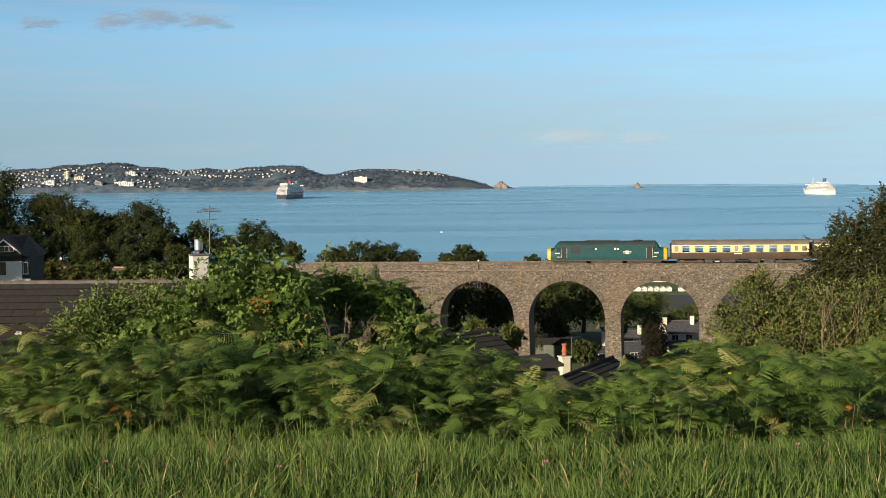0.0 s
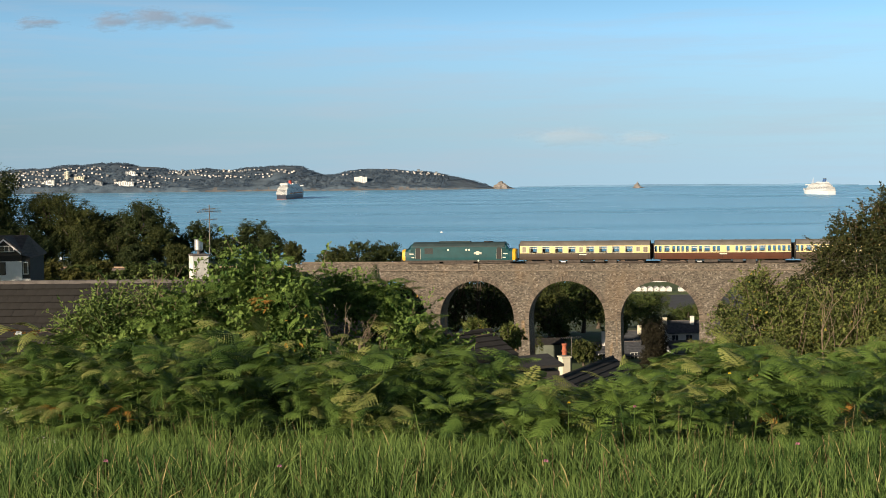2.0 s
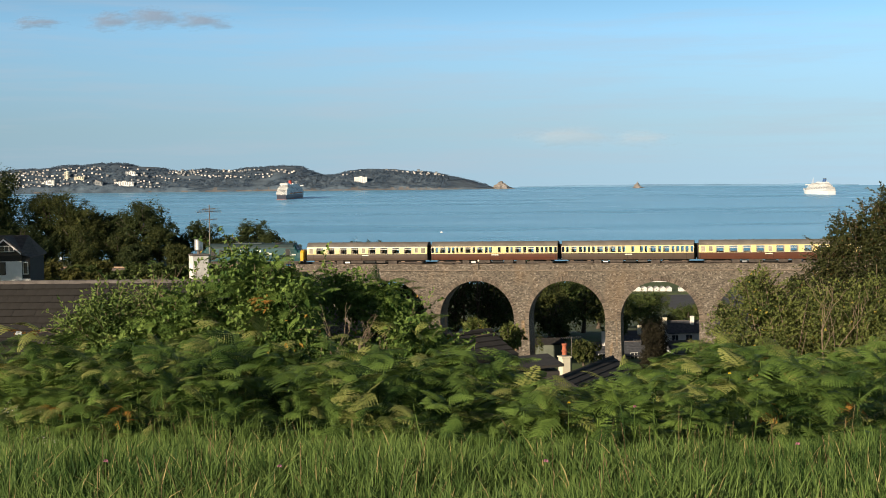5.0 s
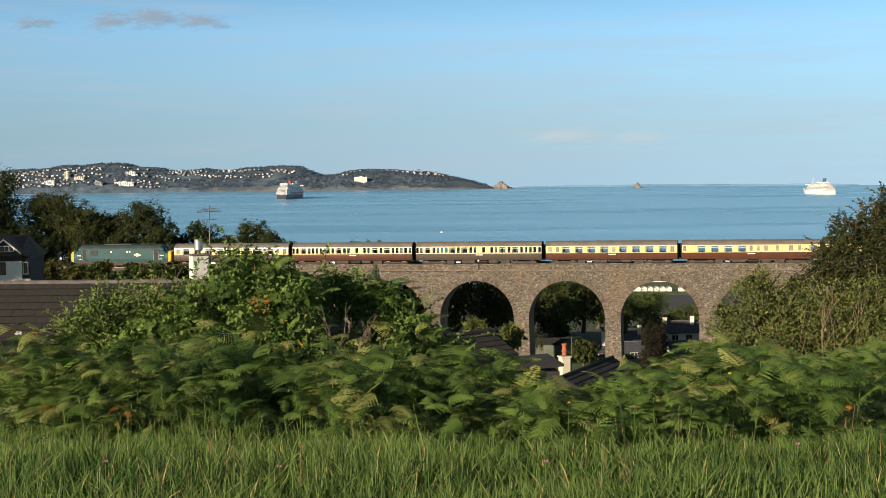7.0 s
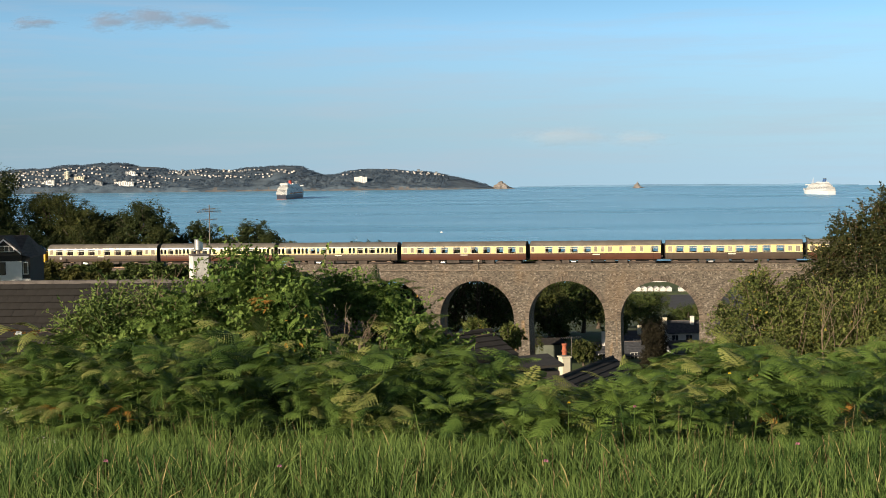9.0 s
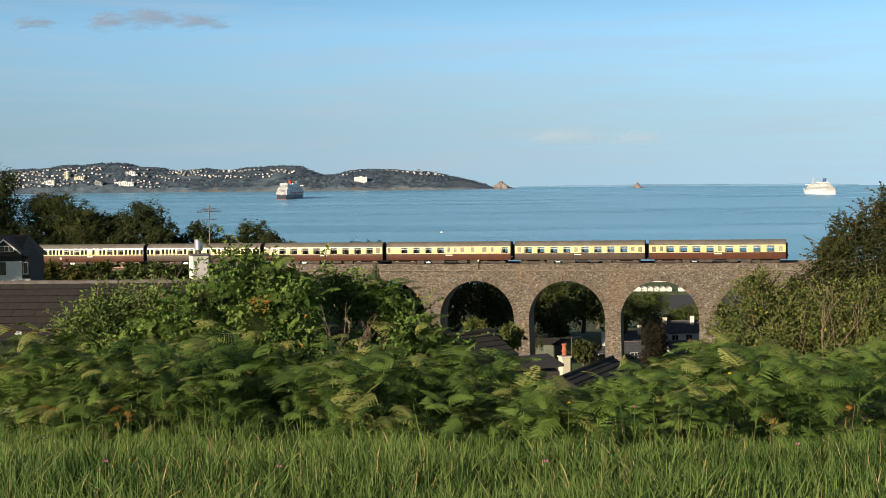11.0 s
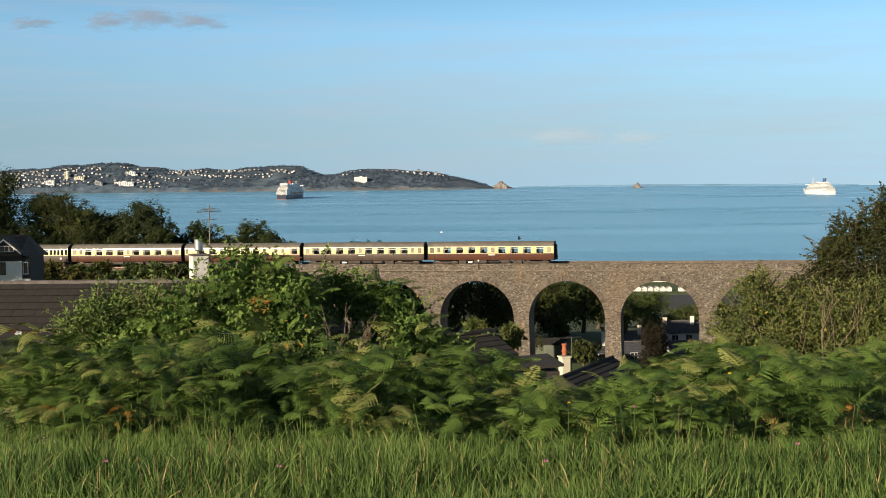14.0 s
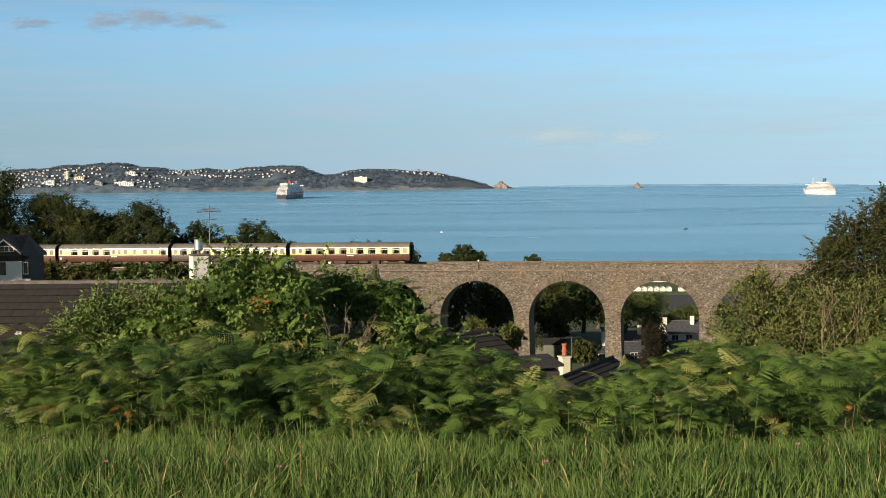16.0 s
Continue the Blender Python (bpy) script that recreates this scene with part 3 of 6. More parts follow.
# ---- viaduct ----
SPAN, PITCH, FIRST, FACE = 11.6, 13.9, 12.7, 2.6
CROWN, DECK = -2.15, 0.0             # of the arch and the rails, from rail level


def viaduct():
    v = thing("viaduct", TRACK, "tall brown stone railway viaduct with round arches", "viaduct")
    piers = [FIRST + PITCH * k for k in range(-2, 5)]
    r = SPAN / 2
    spring = CROWN - r
    base = -24.0
    for c in [p + PITCH / 2 for p in piers[:-1]]:
        # one bay of wall: its arch cut out, from pier centre to pier centre
        out = [(c - PITCH / 2, -0.62), (c - PITCH / 2, spring)]
        arc = [(c - r * math.cos(a), spring + r * math.sin(a)) for a in np.linspace(0, math.pi, 33)]
        out += arc + [(c + PITCH / 2, spring), (c + PITCH / 2, -0.62)]
        bm = bmesh.new()
        n = len(out)
        for y in (-FACE, FACE):
            ring = [bm.verts.new((x, y, z)) for x, z in out]
            top = [bm.verts.new((x, y, -0.62)) for x, z in arc]
            for k in range(len(arc) - 1):
                bm.faces.new((ring[2 + k], ring[3 + k], top[k + 1], top[k]))
            bm.faces.new((ring[0], ring[1], ring[2], top[0]))
            bm.faces.new((ring[-1], top[-1], ring[-3], ring[-2]))
        bm.verts.ensure_lookup_table()
        half = len(bm.verts) // 2
        for k in range(2, n - 3):
            bm.faces.new((bm.verts[k], bm.verts[half + k], bm.verts[half + k + 1], bm.verts[k + 1]))
        bm.faces.new((bm.verts[1], bm.verts[2], bm.verts[half + 2], bm.verts[half + 1]))
        bm.faces.new((bm.verts[n - 3], bm.verts[n - 2], bm.verts[half + n - 2], bm.verts[half + n - 3]))
        bmesh.ops.recalc_face_normals(bm, faces=bm.faces[:])
        bay = part("arch_bay", bm, "stone", v)
        # thin ragged voussoirs set on edge round the arch
        k = 84
        for i in range(k):
            a0, a1 = math.pi * (i + 0.1) / k, math.pi * (i + 0.9) / k
            ro = r + 0.62 + 0.2 * noise.noise((i * 5.3, c, 0.0)) + (0.1 if i % 2 else 0)
            pts = [(c - q * math.cos(a), spring + q * math.sin(a)) for q, a in ((r - 0.01, a0), (ro, a0 + 0.004), (ro, a1), (r - 0.01, a1))]
            b2 = prism(bmesh.new(), pts, -FACE - 0.05 - 0.05 * abs(noise.noise((i * 3.1, c, 4.0))), -FACE + 0.1)
            part("voussoir", b2, "coping", bay)
    for p in piers:
        w = (PITCH - SPAN) / 2
        bm = bmesh.new()
        loft(bm, [[(p - w - e, -FACE + 0.02 - e, z), (p + w + e, -FACE + 0.02 - e, z), (p + w + e, FACE - 0.02 + e, z), (p - w - e, FACE - 0.02 + e, z)]
                  for z, e in ((base, 0.28), (spring - 0.3, 0.0), (spring + 0.01, 0.0))])
        part("pier", bm, "pier_stone", v)
        part("impost", boxed(p - w - 0.05, p + w + 0.05, -FACE - 0.04, FACE + 0.04, spring - 0.24, spring - 0.02), "stone", v, bev=0.04)
    x0, x1 = piers[0], piers[-1]
    part("abutment", boxed(x0 - 9, x0, -FACE, FACE, base + 10, -0.62), "stone", v)
    part("abutment", boxed(x1, x1 + 12, -FACE, FACE, base + 10, -0.62), "stone", v)
    part("deck", boxed(x0 - 9, x1 + 12, -FACE + 0.45, FACE - 0.45, -0.9, -0.2), "ballast", v)
    for side in (-1, 1):
        y0, y1 = sorted((side * (FACE + 0.12), side * (FACE - 0.45)))
        part("string_course", boxed(x0 - 9, x1 + 12, y0 - (0.06 if side < 0 else 0), y1 + (0.06 if side > 0 else 0), -0.62, -0.4), "coping", v, bev=0.03)
        y0, y1 = sorted((side * FACE, side * (FACE - 0.42)))
        part("parapet", boxed(x0 - 9, x1 + 12, y0, y1, -0.4, 0.36), "stone", v)
        n = 118
        step = (x1 + 12 - x0 + 9) / n
        for i in range(n):
            dz = 0.02 * math.sin(i * 7.3)
            a = x0 - 9 + i * step
            if side < 0:
                part("coping_stone", boxed(a + 0.01, a + step - 0.01, y0 - 0.06, y1 + 0.05, 0.362, 0.5 + dz), "coping", v)
        if side > 0:
            part("coping", boxed(x0 - 9, x1 + 12, y0 - 0.05, y1 + 0.06, 0.362, 0.5), "coping", v)
    # a small marker post with a disc on the outer face
    part("marker_post", tubed([(6.2, -FACE - 0.12, -0.5), (6.2, -FACE - 0.12, 0.95)], [0.06, 0.05], 6), "black", v)
    part("marker_disc", tubed([(6.2, -FACE - 0.2, 1.0), (6.2, -FACE - 0.12, 1.0)], [0.14, 0.14], 10), "plate", v)
    return v


viaduct()


def railway():
    t = thing("railway_track", TRACK, "single railway track on stone ballast", "railway track")
    for d in (-0.72, 0.72):
        part("rail", boxed(-160, 150, d - 0.035, d + 0.035, -0.15, 0.0), "rail", t)
    part("ballast_bed", loft(bmesh.new(), [[(x, -2.1, -0.5), (x, -1.5, -0.19), (x, 1.5, -0.19), (x, 2.1, -0.5)] for x in (-160, 150)]), "ballast", t)
    s = bmesh.new()
    for i in range(440):
        x = -160 + i * 0.7
        box(s, x, x + 0.25, -1.25, 1.25, -0.24, -0.16)
    tagged(part("sleepers", s, "wood_dark", t), kind="stuff")


railway()

# ---- train ----
SIDE = [(1.36, 1.02), (1.41, 1.4), (1.425, 1.75), (1.42, 2.06), (1.405, 2.5), (1.37, 2.95), (1.34, 3.12)]
ROOF = [(1.36, 3.1), (1.28, 3.3), (1.08, 3.52), (0.78, 3.68), (0.4, 3.78), (0.0, 3.81)]


def half_width(z):
    return float(np.interp(z, [p[1] for p in SIDE], [p[0] for p in SIDE]))


def bogie(parent, x, wheel=0.46, base=1.3, name="bogie"):
    b = part(name, boxed(x - base - 0.7, x + base + 0.7, -1.0, 1.0, 0.45, 0.75), "gear", parent, bev=0.03)
    for wx in (x - base, x + base):
        for y in (-0.78, 0.78):
            part("wheel", tubed([(wx, y - 0.06, wheel), (wx, y + 0.06, wheel)], [wheel, wheel], 16), "rail", b)
        for y in (-1.08, 1.08):
            part("axle_box", boxed(wx - 0.18, wx + 0.18, y - 0.1, y + 0.1, wheel - 0.2, wheel + 0.2), "gear", b)
    for y in (-1.06, 1.06):
        part("side_frame", boxed(x - base - 0.6, x + base + 0.6, y - 0.05, y + 0.05, 0.5, 0.72), "gear", b)
        part("spring", boxed(x - 0.45, x + 0.45, y - 0.09, y + 0.09, 0.22, 0.45), "gear", b)
    return b


# window rows: centre, width, sill, head, top-light
OPEN_COACH = [(-9.2, 0.62, 2.1, 2.86), (-8.1, 0.5, 2.2, 2.86), (-6.75, 1.25, 2.05, 2.92), (-4.8, 1.25, 2.05, 2.92), (-2.9, 1.25, 2.05, 2.92), (-0.95, 1.25, 2.05, 2.92), (0.45, 0.55, 2.15, 2.88), (1.85, 1.25, 2.05, 2.92), (3.8, 1.25, 2.05, 2.92), (5.8, 1.25, 2.05, 2.92), (7.75, 1.25, 2.05, 2.92), (9.15, 0.6, 2.1, 2.88)]
SALOON = [(round((p - 397.5) / 35.25, 2), w, 2.12, 2.92) for p, w in ((57, 0.4), (80, 0.4), (115, 0.95), (150, 0.45), (173, 0.42), (196, 0.36), (220, 0.42), (255, 1.0), (288, 0.42), (322, 1.0), (357, 0.45), (380, 0.42), (428, 0.45), (473, 0.42), (496, 0.36), (533, 1.02), (568, 0.45), (603, 1.0), (637, 0.42), (661, 0.42), (685, 0.42), (709, 0.45), (735, 0.42))]
BUFFET = [(round((p - 547.5) / 35.75, 2), w, 2.08 if w > 1 else 2.2, 2.92) for p, w in ((210, 0.45), (298, 1.2), (368, 1.2), (437, 1.2), (508, 1.2), (553, 0.45), (590, 0.5), (630, 0.6), (688, 0.45), (755, 0.65), (798, 0.45), (867, 1.2))]


def side_cell(bm, x0, x1, z0, z1, side):
    """A piece of coach side between two uprights and two heights, following the curve of the body."""
    if x1 - x0 < 0.005 or z1 - z0 < 0.005:
        return
    zs = [z0] + [p[1] for p in SIDE if z0 + 0.02 < p[1] < z1 - 0.02] + [z1]
    pr = [(half_width(z) * side, z) for z in zs]
    inner = [(y - 0.06 * side, z) for y, z in reversed(pr)]
    rings = [[bm.verts.new((x, y, z)) for y, z in pr + inner] for x in (x0, x1)]
    k = len(rings[0])
    for i in range(k):
        bm.faces.new((rings[0][i], rings[0][(i + 1) % k], rings[1][(i + 1) % k], rings[1][i]))
    bm.faces.new(rings[0][::-1])
    bm.faces.new(rings[1])


def seat_mesh():
    bm = boxed(-0.42, 0.42, -0.5, 0.5, 1.4, 1.55)
    box(bm, -0.06, 0.06, -0.5, 0.5, 1.55, 2.32)
    box(bm, -0.09, 0.09, -0.46, 0.46, 2.2, 2.4)
    me = bpy.data.meshes.new("seat")
    bm.to_mesh(me)
    bm.free()
    me.materials.append(M["moquette"])
    return me


SEAT = seat_mesh()


def coach(windows, label, flip=1, last=False, lower="brown"):
    c = thing("railway_coach", TRACK, label, "railway coach", "coaches of the train")
    L = 9.85
    for side in (-1, 1):
        low = [(s[0] * side, s[1]) for s in SIDE if s[1] <= 2.0] + [(half_width(1.98) * side, 1.98)]
        low.sort(key=lambda p: p[1])
        inner = [(y - 0.06 * side, z) for y, z in reversed(low)]
        part("lower_side", loft(bmesh.new(), [[(x, y, z) for y, z in low + inner] for x in (-L, L)]), lower, c)
        # the upper side, open where the windows are
        up, x_at = bmesh.new(), -L
        for x, w, z0, z1 in sorted((x * flip, w, z0, z1 + 0.06) for x, w, z0, z1 in windows):
            side_cell(up, x_at, x - w / 2, 1.984, 3.12, side)
            side_cell(up, x - w / 2, x + w / 2, 1.984, z0, side)
            side_cell(up, x - w / 2, x + w / 2, z1, 3.12, side)
            x_at = x + w / 2
        side_cell(up, x_at, L, 1.984, 3.12, side)
        bmesh.ops.recalc_face_normals(up, faces=up.faces[:])
        part("upper_side", up, "cream", c)
        part("waist_line", boxed(-L, L, *sorted((side * 1.42, side * 1.432)), 1.955, 1.99), "black", c)
        part("name_board", boxed(flip * 0.2 - 0.55, flip * 0.2 + 0.55, *sorted((side * 1.42, side * 1.44)), 1.72, 1.86), "plate", c, "pale lettered destination board")
        for x, w, z0, z1 in windows:
            x *= flip
            z1 = z1 + 0.06
            big = w > 0.9
            frosted = w < 0.66 and windows is not SALOON
            zm = z0 + (z1 - z0) * 0.7
            # a thin bright frame round the opening, with a bar below the sliding top lights
            fr = bmesh.new()
            e = 0.035
            bars = [(x - w / 2 - e, x - w / 2, z0 - e, z1 + e), (x + w / 2, x + w / 2 + e, z0 - e, z1 + e), (x - w / 2, x + w / 2, z0 - e, z0), (x - w / 2, x + w / 2, z1, z1 + e)]
            if big:
                bars.append((x - w / 2, x + w / 2, zm - 0.025, zm + 0.025))
            for xa, xb, za, zb in bars:
                ya, yb = half_width(za) * side, half_width(zb) * side
                ring = [[(xx, yy + q * side, zz) for xx, yy, zz in ((xa, ya, za), (xb, ya, za), (xb, yb, zb), (xa, yb, zb))] for q in (-0.03, 0.01)]
                loft(fr, ring)
            win = part("window", fr, "plate", c)
            for a, b, mt in ((z0, zm, "coach_glass"), (zm, z1, "top_glass")) if big else ((z0, z1, "blind" if frosted else "coach_glass"),):
                ya, yb = (half_width(a) - 0.02) * side, (half_width(b) - 0.02) * side
                pa = bmesh.new()
                pa.faces.new([pa.verts.new(p) for p in ((x - w / 2, ya, a), (x + w / 2, ya, a), (x + w / 2, yb, b), (x - w / 2, yb, b))])
                part("pane", pa, mt, win).visible_shadow = mt == "blind"
            if big:
                for q in (-1, 1):
                    xa, xb = sorted((x + q * (w / 2 - 0.14), x + q * (w / 2 + 0.02)))
                    part("curtain", boxed(xa, xb, *sorted((side * (half_width(z1) - 0.16), side * (half_width(z1) - 0.1))), z0 + 0.02, z1), "curtain", win)
        # doors at the ends and middle: raised edges
        for x in (-9.2 * flip, 9.15 * flip, 0.45 * flip):
            for dx in (-0.4, 0.4):
                part("door_edge", boxed(x + dx - 0.015, x + dx + 0.015, *sorted((side * 1.4, side * 1.434)), 1.1, 2.0), "black", c)
    roof = [(y, z) for y, z in ROOF] + [(-y, z) for y, z in reversed(ROOF[:-1])]
    part("roof", loft(bmesh.new(), [[(x, y, z) for y, z in roof] for x in (-L, -L + 0.15, L - 0.15, L)]), "coach_roof", c, smooth=False)
    for k in range(9):
        part("roof_vent", tubed([(-8 + 2 * k, -0.45, 3.74), (-8 + 2 * k, -0.45, 3.86)], [0.13, 0.1], 6), "coach_roof", c)
    bays = sorted(x * flip for x, w, z0, z1 in windows if w > 0.9)
    for x in bays:
        for dx in (-0.8, 0.8):
            for y in (-0.78, 0.78):
                o = new("seat", SEAT)
                o.parent = c
                o.location = (x + dx, y, 0)
    for x in (-8.6 * flip, 8.55 * flip):
        part("bulkhead", boxed(x - 0.03, x + 0.03, -1.3, 1.3, 1.1, 3.3), "curtain", c)
    part("floor_pan", boxed(-L, L, -1.3, 1.3, 0.98, 1.1), "black", c)
    prof = [(y, z) for y, z in SIDE] + [(y, z) for y, z in ROOF[1:]]
    prof = [(y * 0.985, z) for y, z in prof] + [(-y * 0.985, z) for y, z in reversed(prof[:-1])]
    for e in (-1, 1):
        end = bmesh.new()
        loft(end, [[(e * (L + a), y, z) for y, z in prof] for a in (-0.05, 0.04)])
        part("coach_end", end, "black", c)
        part("gangway", boxed(*sorted((e * (L + 0.04), e * (L + 0.34))), -0.5, 0.5, 1.15, 3.3), "black", c, bev=0.04)
        for y in (-0.87, 0.87):
            part("buffer", tubed([(e * L, y, 1.04), (e * (L + 0.28), y, 1.04), (e * (L + 0.3), y, 1.04)], [0.09, 0.09, 0.2], 10), "black", c)
        bogie(c, e * 7.1)
    part("battery_box", boxed(-2.6, -0.6, -1.2, -0.5, 0.5, 0.98), "gear", c, bev=0.03)
    part("battery_box", boxed(1.6, 3.0, -1.2, -0.6, 0.55, 0.98), "gear", c, bev=0.03)
    part("equipment_box", boxed(-5.0, -3.9, -1.15, -0.5, 0.42, 0.98), "gear", c, bev=0.03)
    part("equipment_box", boxed(3.5, 4.9, -1.15, -0.5, 0.4, 0.98), "gear", c, bev=0.03)
    part("air_tank", tubed([(-0.3, -0.85, 0.7), (1.3, -0.85, 0.7)], [0.24, 0.24], 12), "black", c)
    part("centre_sill", boxed(-9.2, 9.2, -0.1, 0.1, 0.82, 0.97), "gear", c)
    part("truss", boxed(-4.5, 4.5, -1.1, -1.02, 0.72, 0.8), "black", c)
    part("dynamo", tubed([(-3.6, -0.9, 0.65), (-2.9, -0.9, 0.65)], [0.22, 0.22], 10), "alu", c)
    if last:
        part("tail_lamp", boxed(L + 0.34, L + 0.46, -0.1, 0.1, 1.3, 1.55), "ship_red", c)
    return c


def locomotive():
    c = thing("diesel_locomotive", TRACK, "blue diesel locomotive with noses and yellow ends", "locomotive")
    w = 1.33
    body = [(-w, 0.95), (-w - 0.02, 1.4), (-w, 2.95), (-w + 0.1, 3.2), (-0.95, 3.5), (-0.5, 3.68), (0, 3.74), (0.5, 3.68), (0.95, 3.5), (w - 0.1, 3.2), (w, 2.95), (w + 0.02, 1.4), (w, 0.95)]
    part("body", loft(bmesh.new(), [[(x, y * k, z) for y, z in body] for x, k in ((-6.85, 1), (6.85, 1))]), "blue", c)
    top = [(-w - 0.005, 3.06), (-w + 0.09, 3.22), (-0.96, 3.52), (-0.5, 3.7), (0, 3.76), (0.5, 3.7), (0.96, 3.52), (w - 0.09, 3.22), (w + 0.005, 3.06), (0, 3.2)]
    part("roof", loft(bmesh.new(), [[(x, y, z) for y, z in top] for x in (-7.3, 7.3)]), "loco_roof", c)
    part("exhaust_panel", boxed(-3.2, 1.8, -0.55, 0.55, 3.7, 3.86), "loco_roof", c, bev=0.03)
    part("radiator_fan", tubed([(4.6, 0, 3.7), (4.6, 0, 3.84)], [0.75, 0.75], 16), "black", c)
    for e in (-1, 1):
        cab = bmesh.new()
        sec = [(-w, 0.95), (-w - 0.02, 1.4), (-w, 2.7), (-1.15, 3.2), (-0.6, 3.48), (0.6, 3.48), (1.15, 3.2), (w, 2.7), (w + 0.02, 1.4), (w, 0.95)]
        loft(cab, [[(e * 6.8, y, z) for y, z in sec], [(e * 7.55, y, z) for y, z in sec], [(e * 7.95, y * 0.97, min(z, 2.6)) for y, z in sec]])
        part("cab", cab, "blue", c)
        nose = bmesh.new()
        ns = [(-1.28, 0.95), (-1.3, 1.5), (-1.25, 2.3), (-1.0, 2.62), (-0.5, 2.72), (0.5, 2.72), (1.0, 2.62), (1.25, 2.3), (1.3, 1.5), (1.28, 0.95)]
        loft(nose, [[(e * 7.8, y, z) for y, z in ns], [(e * 8.5, y * 0.97, z * 0.99 + 0.01) for y, z in ns]])
        part("nose", nose, "blue", c)
        yel = bmesh.new()
        loft(yel, [[(e * 8.5, y * 0.975, z * 0.99 + 0.015) for y, z in ns], [(e * 8.95, y * 0.93, 0.95 + (z - 0.95) * 0.96) for y, z in ns], [(e * 9.08, y * 0.8, 1.0 + (z - 0.95) * 0.88) for y, z in ns]])
        part("nose_end", yel, "yellow", c, "yellow warning panel")
        for y in (-0.62, 0.62):
            wsc = bmesh.new()
            loft(wsc, [[(e * 7.60, y - 0.5, 3.3), (e * 7.60, y + 0.5, 3.3), (e * 7.98, y + 0.5, 2.72), (e * 7.98, y - 0.5, 2.72)],
                       [(e * 7.66, y - 0.5, 3.33), (e * 7.66, y + 0.5, 3.33), (e * 8.03, y + 0.5, 2.75), (e * 8.03, y - 0.5, 2.75)]])
            part("windscreen", wsc, "coach_glass", c)
            part("buffer", tubed([(e * 9.0, y * 1.4, 1.05), (e * 9.3, y * 1.4, 1.05), (e * 9.33, y * 1.4, 1.05)], [0.1, 0.1, 0.23], 10), "black", c)
        part("buffer_beam", boxed(*sorted((e * 8.9, e * 9.1)), -1.25, 1.25, 0.75, 1.15), "gear", c, bev=0.03)
        for side in (-1, 1):
            y0, y1 = sorted((side * (w - 0.02), side * (w + 0.035)))
            part("cab_window", boxed(*sorted((e * 6.95, e * 7.5)), y0, y1, 2.25, 2.85), "coach_glass", c)
            part("cab_door", boxed(*sorted((e * 6.1, e * 6.75)), y0, y1 - 0.012, 1.15, 2.95), "black", c)
            part("handrail", tubed([(e * 6.85, side * (w + 0.06), 1.2), (e * 6.85, side * (w + 0.06), 2.7)], [0.02, 0.02], 5), "plate", c)
            part("handrail", tubed([(e * 6.0, side * (w + 0.06), 1.2), (e * 6.0, side * (w + 0.06), 2.7)], [0.02, 0.02], 5), "plate", c)
            part("running_number", boxed(*sorted((e * 7.1, e * 7.8)), y0, y1 + 0.004, 1.9, 2.03), "plate", c)
            part("data_panel", boxed(*sorted((e * 7.0, e * 7.5)), y0, y1 + 0.004, 1.35, 1.45), "plate", c)
        bogie(c, e * 5.6, 0.55, 1.9)
    for side in (-1, 1):
        y0, y1 = sorted((side * (w - 0.02), side * (w + 0.032)))
        part("side_grille", boxed(-5.35, -4.0, y0, y1, 1.95, 2.85), "black", c)
        for k in range(6):
            part("grille_slat", boxed(-5.3, -4.05, *sorted((side * (w + 0.03), side * (w + 0.045))), 2.0 + 0.14 * k, 2.05 + 0.14 * k), "loco_roof", c)
        for x in (-2.4, -1.9, -1.6, 1.3, 1.75):
            part("body_window", boxed(x - 0.13, x + 0.13, y0, y1, 2.45, 2.72), "coach_glass" if x < -1.8 else "plate", c)
        # double-arrow emblem as plain bars
        part("emblem", boxed(2.5, 3.7, y0, y1 + 0.004, 2.12, 2.22), "plate", c, "white emblem bars")
        part("emblem", boxed(2.5, 3.7, y0, y1 + 0.004, 1.92, 2.02), "plate", c, "white emblem bars")
        part("emblem", boxed(2.85, 3.3, y0, y1 + 0.003, 1.8, 2.34), "plate", c, "white emblem bars")
        part("valance", boxed(-8.6, 8.6, *sorted((side * 1.2, side * 1.3)), 0.75, 0.97), "gear", c)
        part("roof_rail", boxed(-7.2, 7.2, *sorted((side * 1.3, side * 1.345)), 3.03, 3.08), "loco_roof", c)
    part("fuel_tank", boxed(-2.4, 2.4, -1.2, 1.2, 0.3, 0.95), "gear", c, bev=0.06)
    return c


FRONT = 35.0
loco = locomotive()
LABELS = ["chocolate and cream railway coach with grey roof", "chocolate and cream saloon coach with many windows", "chocolate and cream saloon coach with many windows", "chocolate and cream railway coach with grey roof",
          "chocolate and cream buffet coach with few windows", "chocolate and cream railway coach with grey roof", "chocolate and cream last coach with a tail lamp"]
KINDS = [OPEN_COACH, SALOON, SALOON, OPEN_COACH, BUFFET, OPEN_COACH, OPEN_COACH]
train = [(loco, FRONT - 9.35)]
for i in range(7):
    train.append((coach(KINDS[i], LABELS[i], -1 if i in (0, 5) else 1, i == 6, "brown_dull" if i in (0, 2, 5) else "brown"), FRONT + 20.4 * i + 10.2))


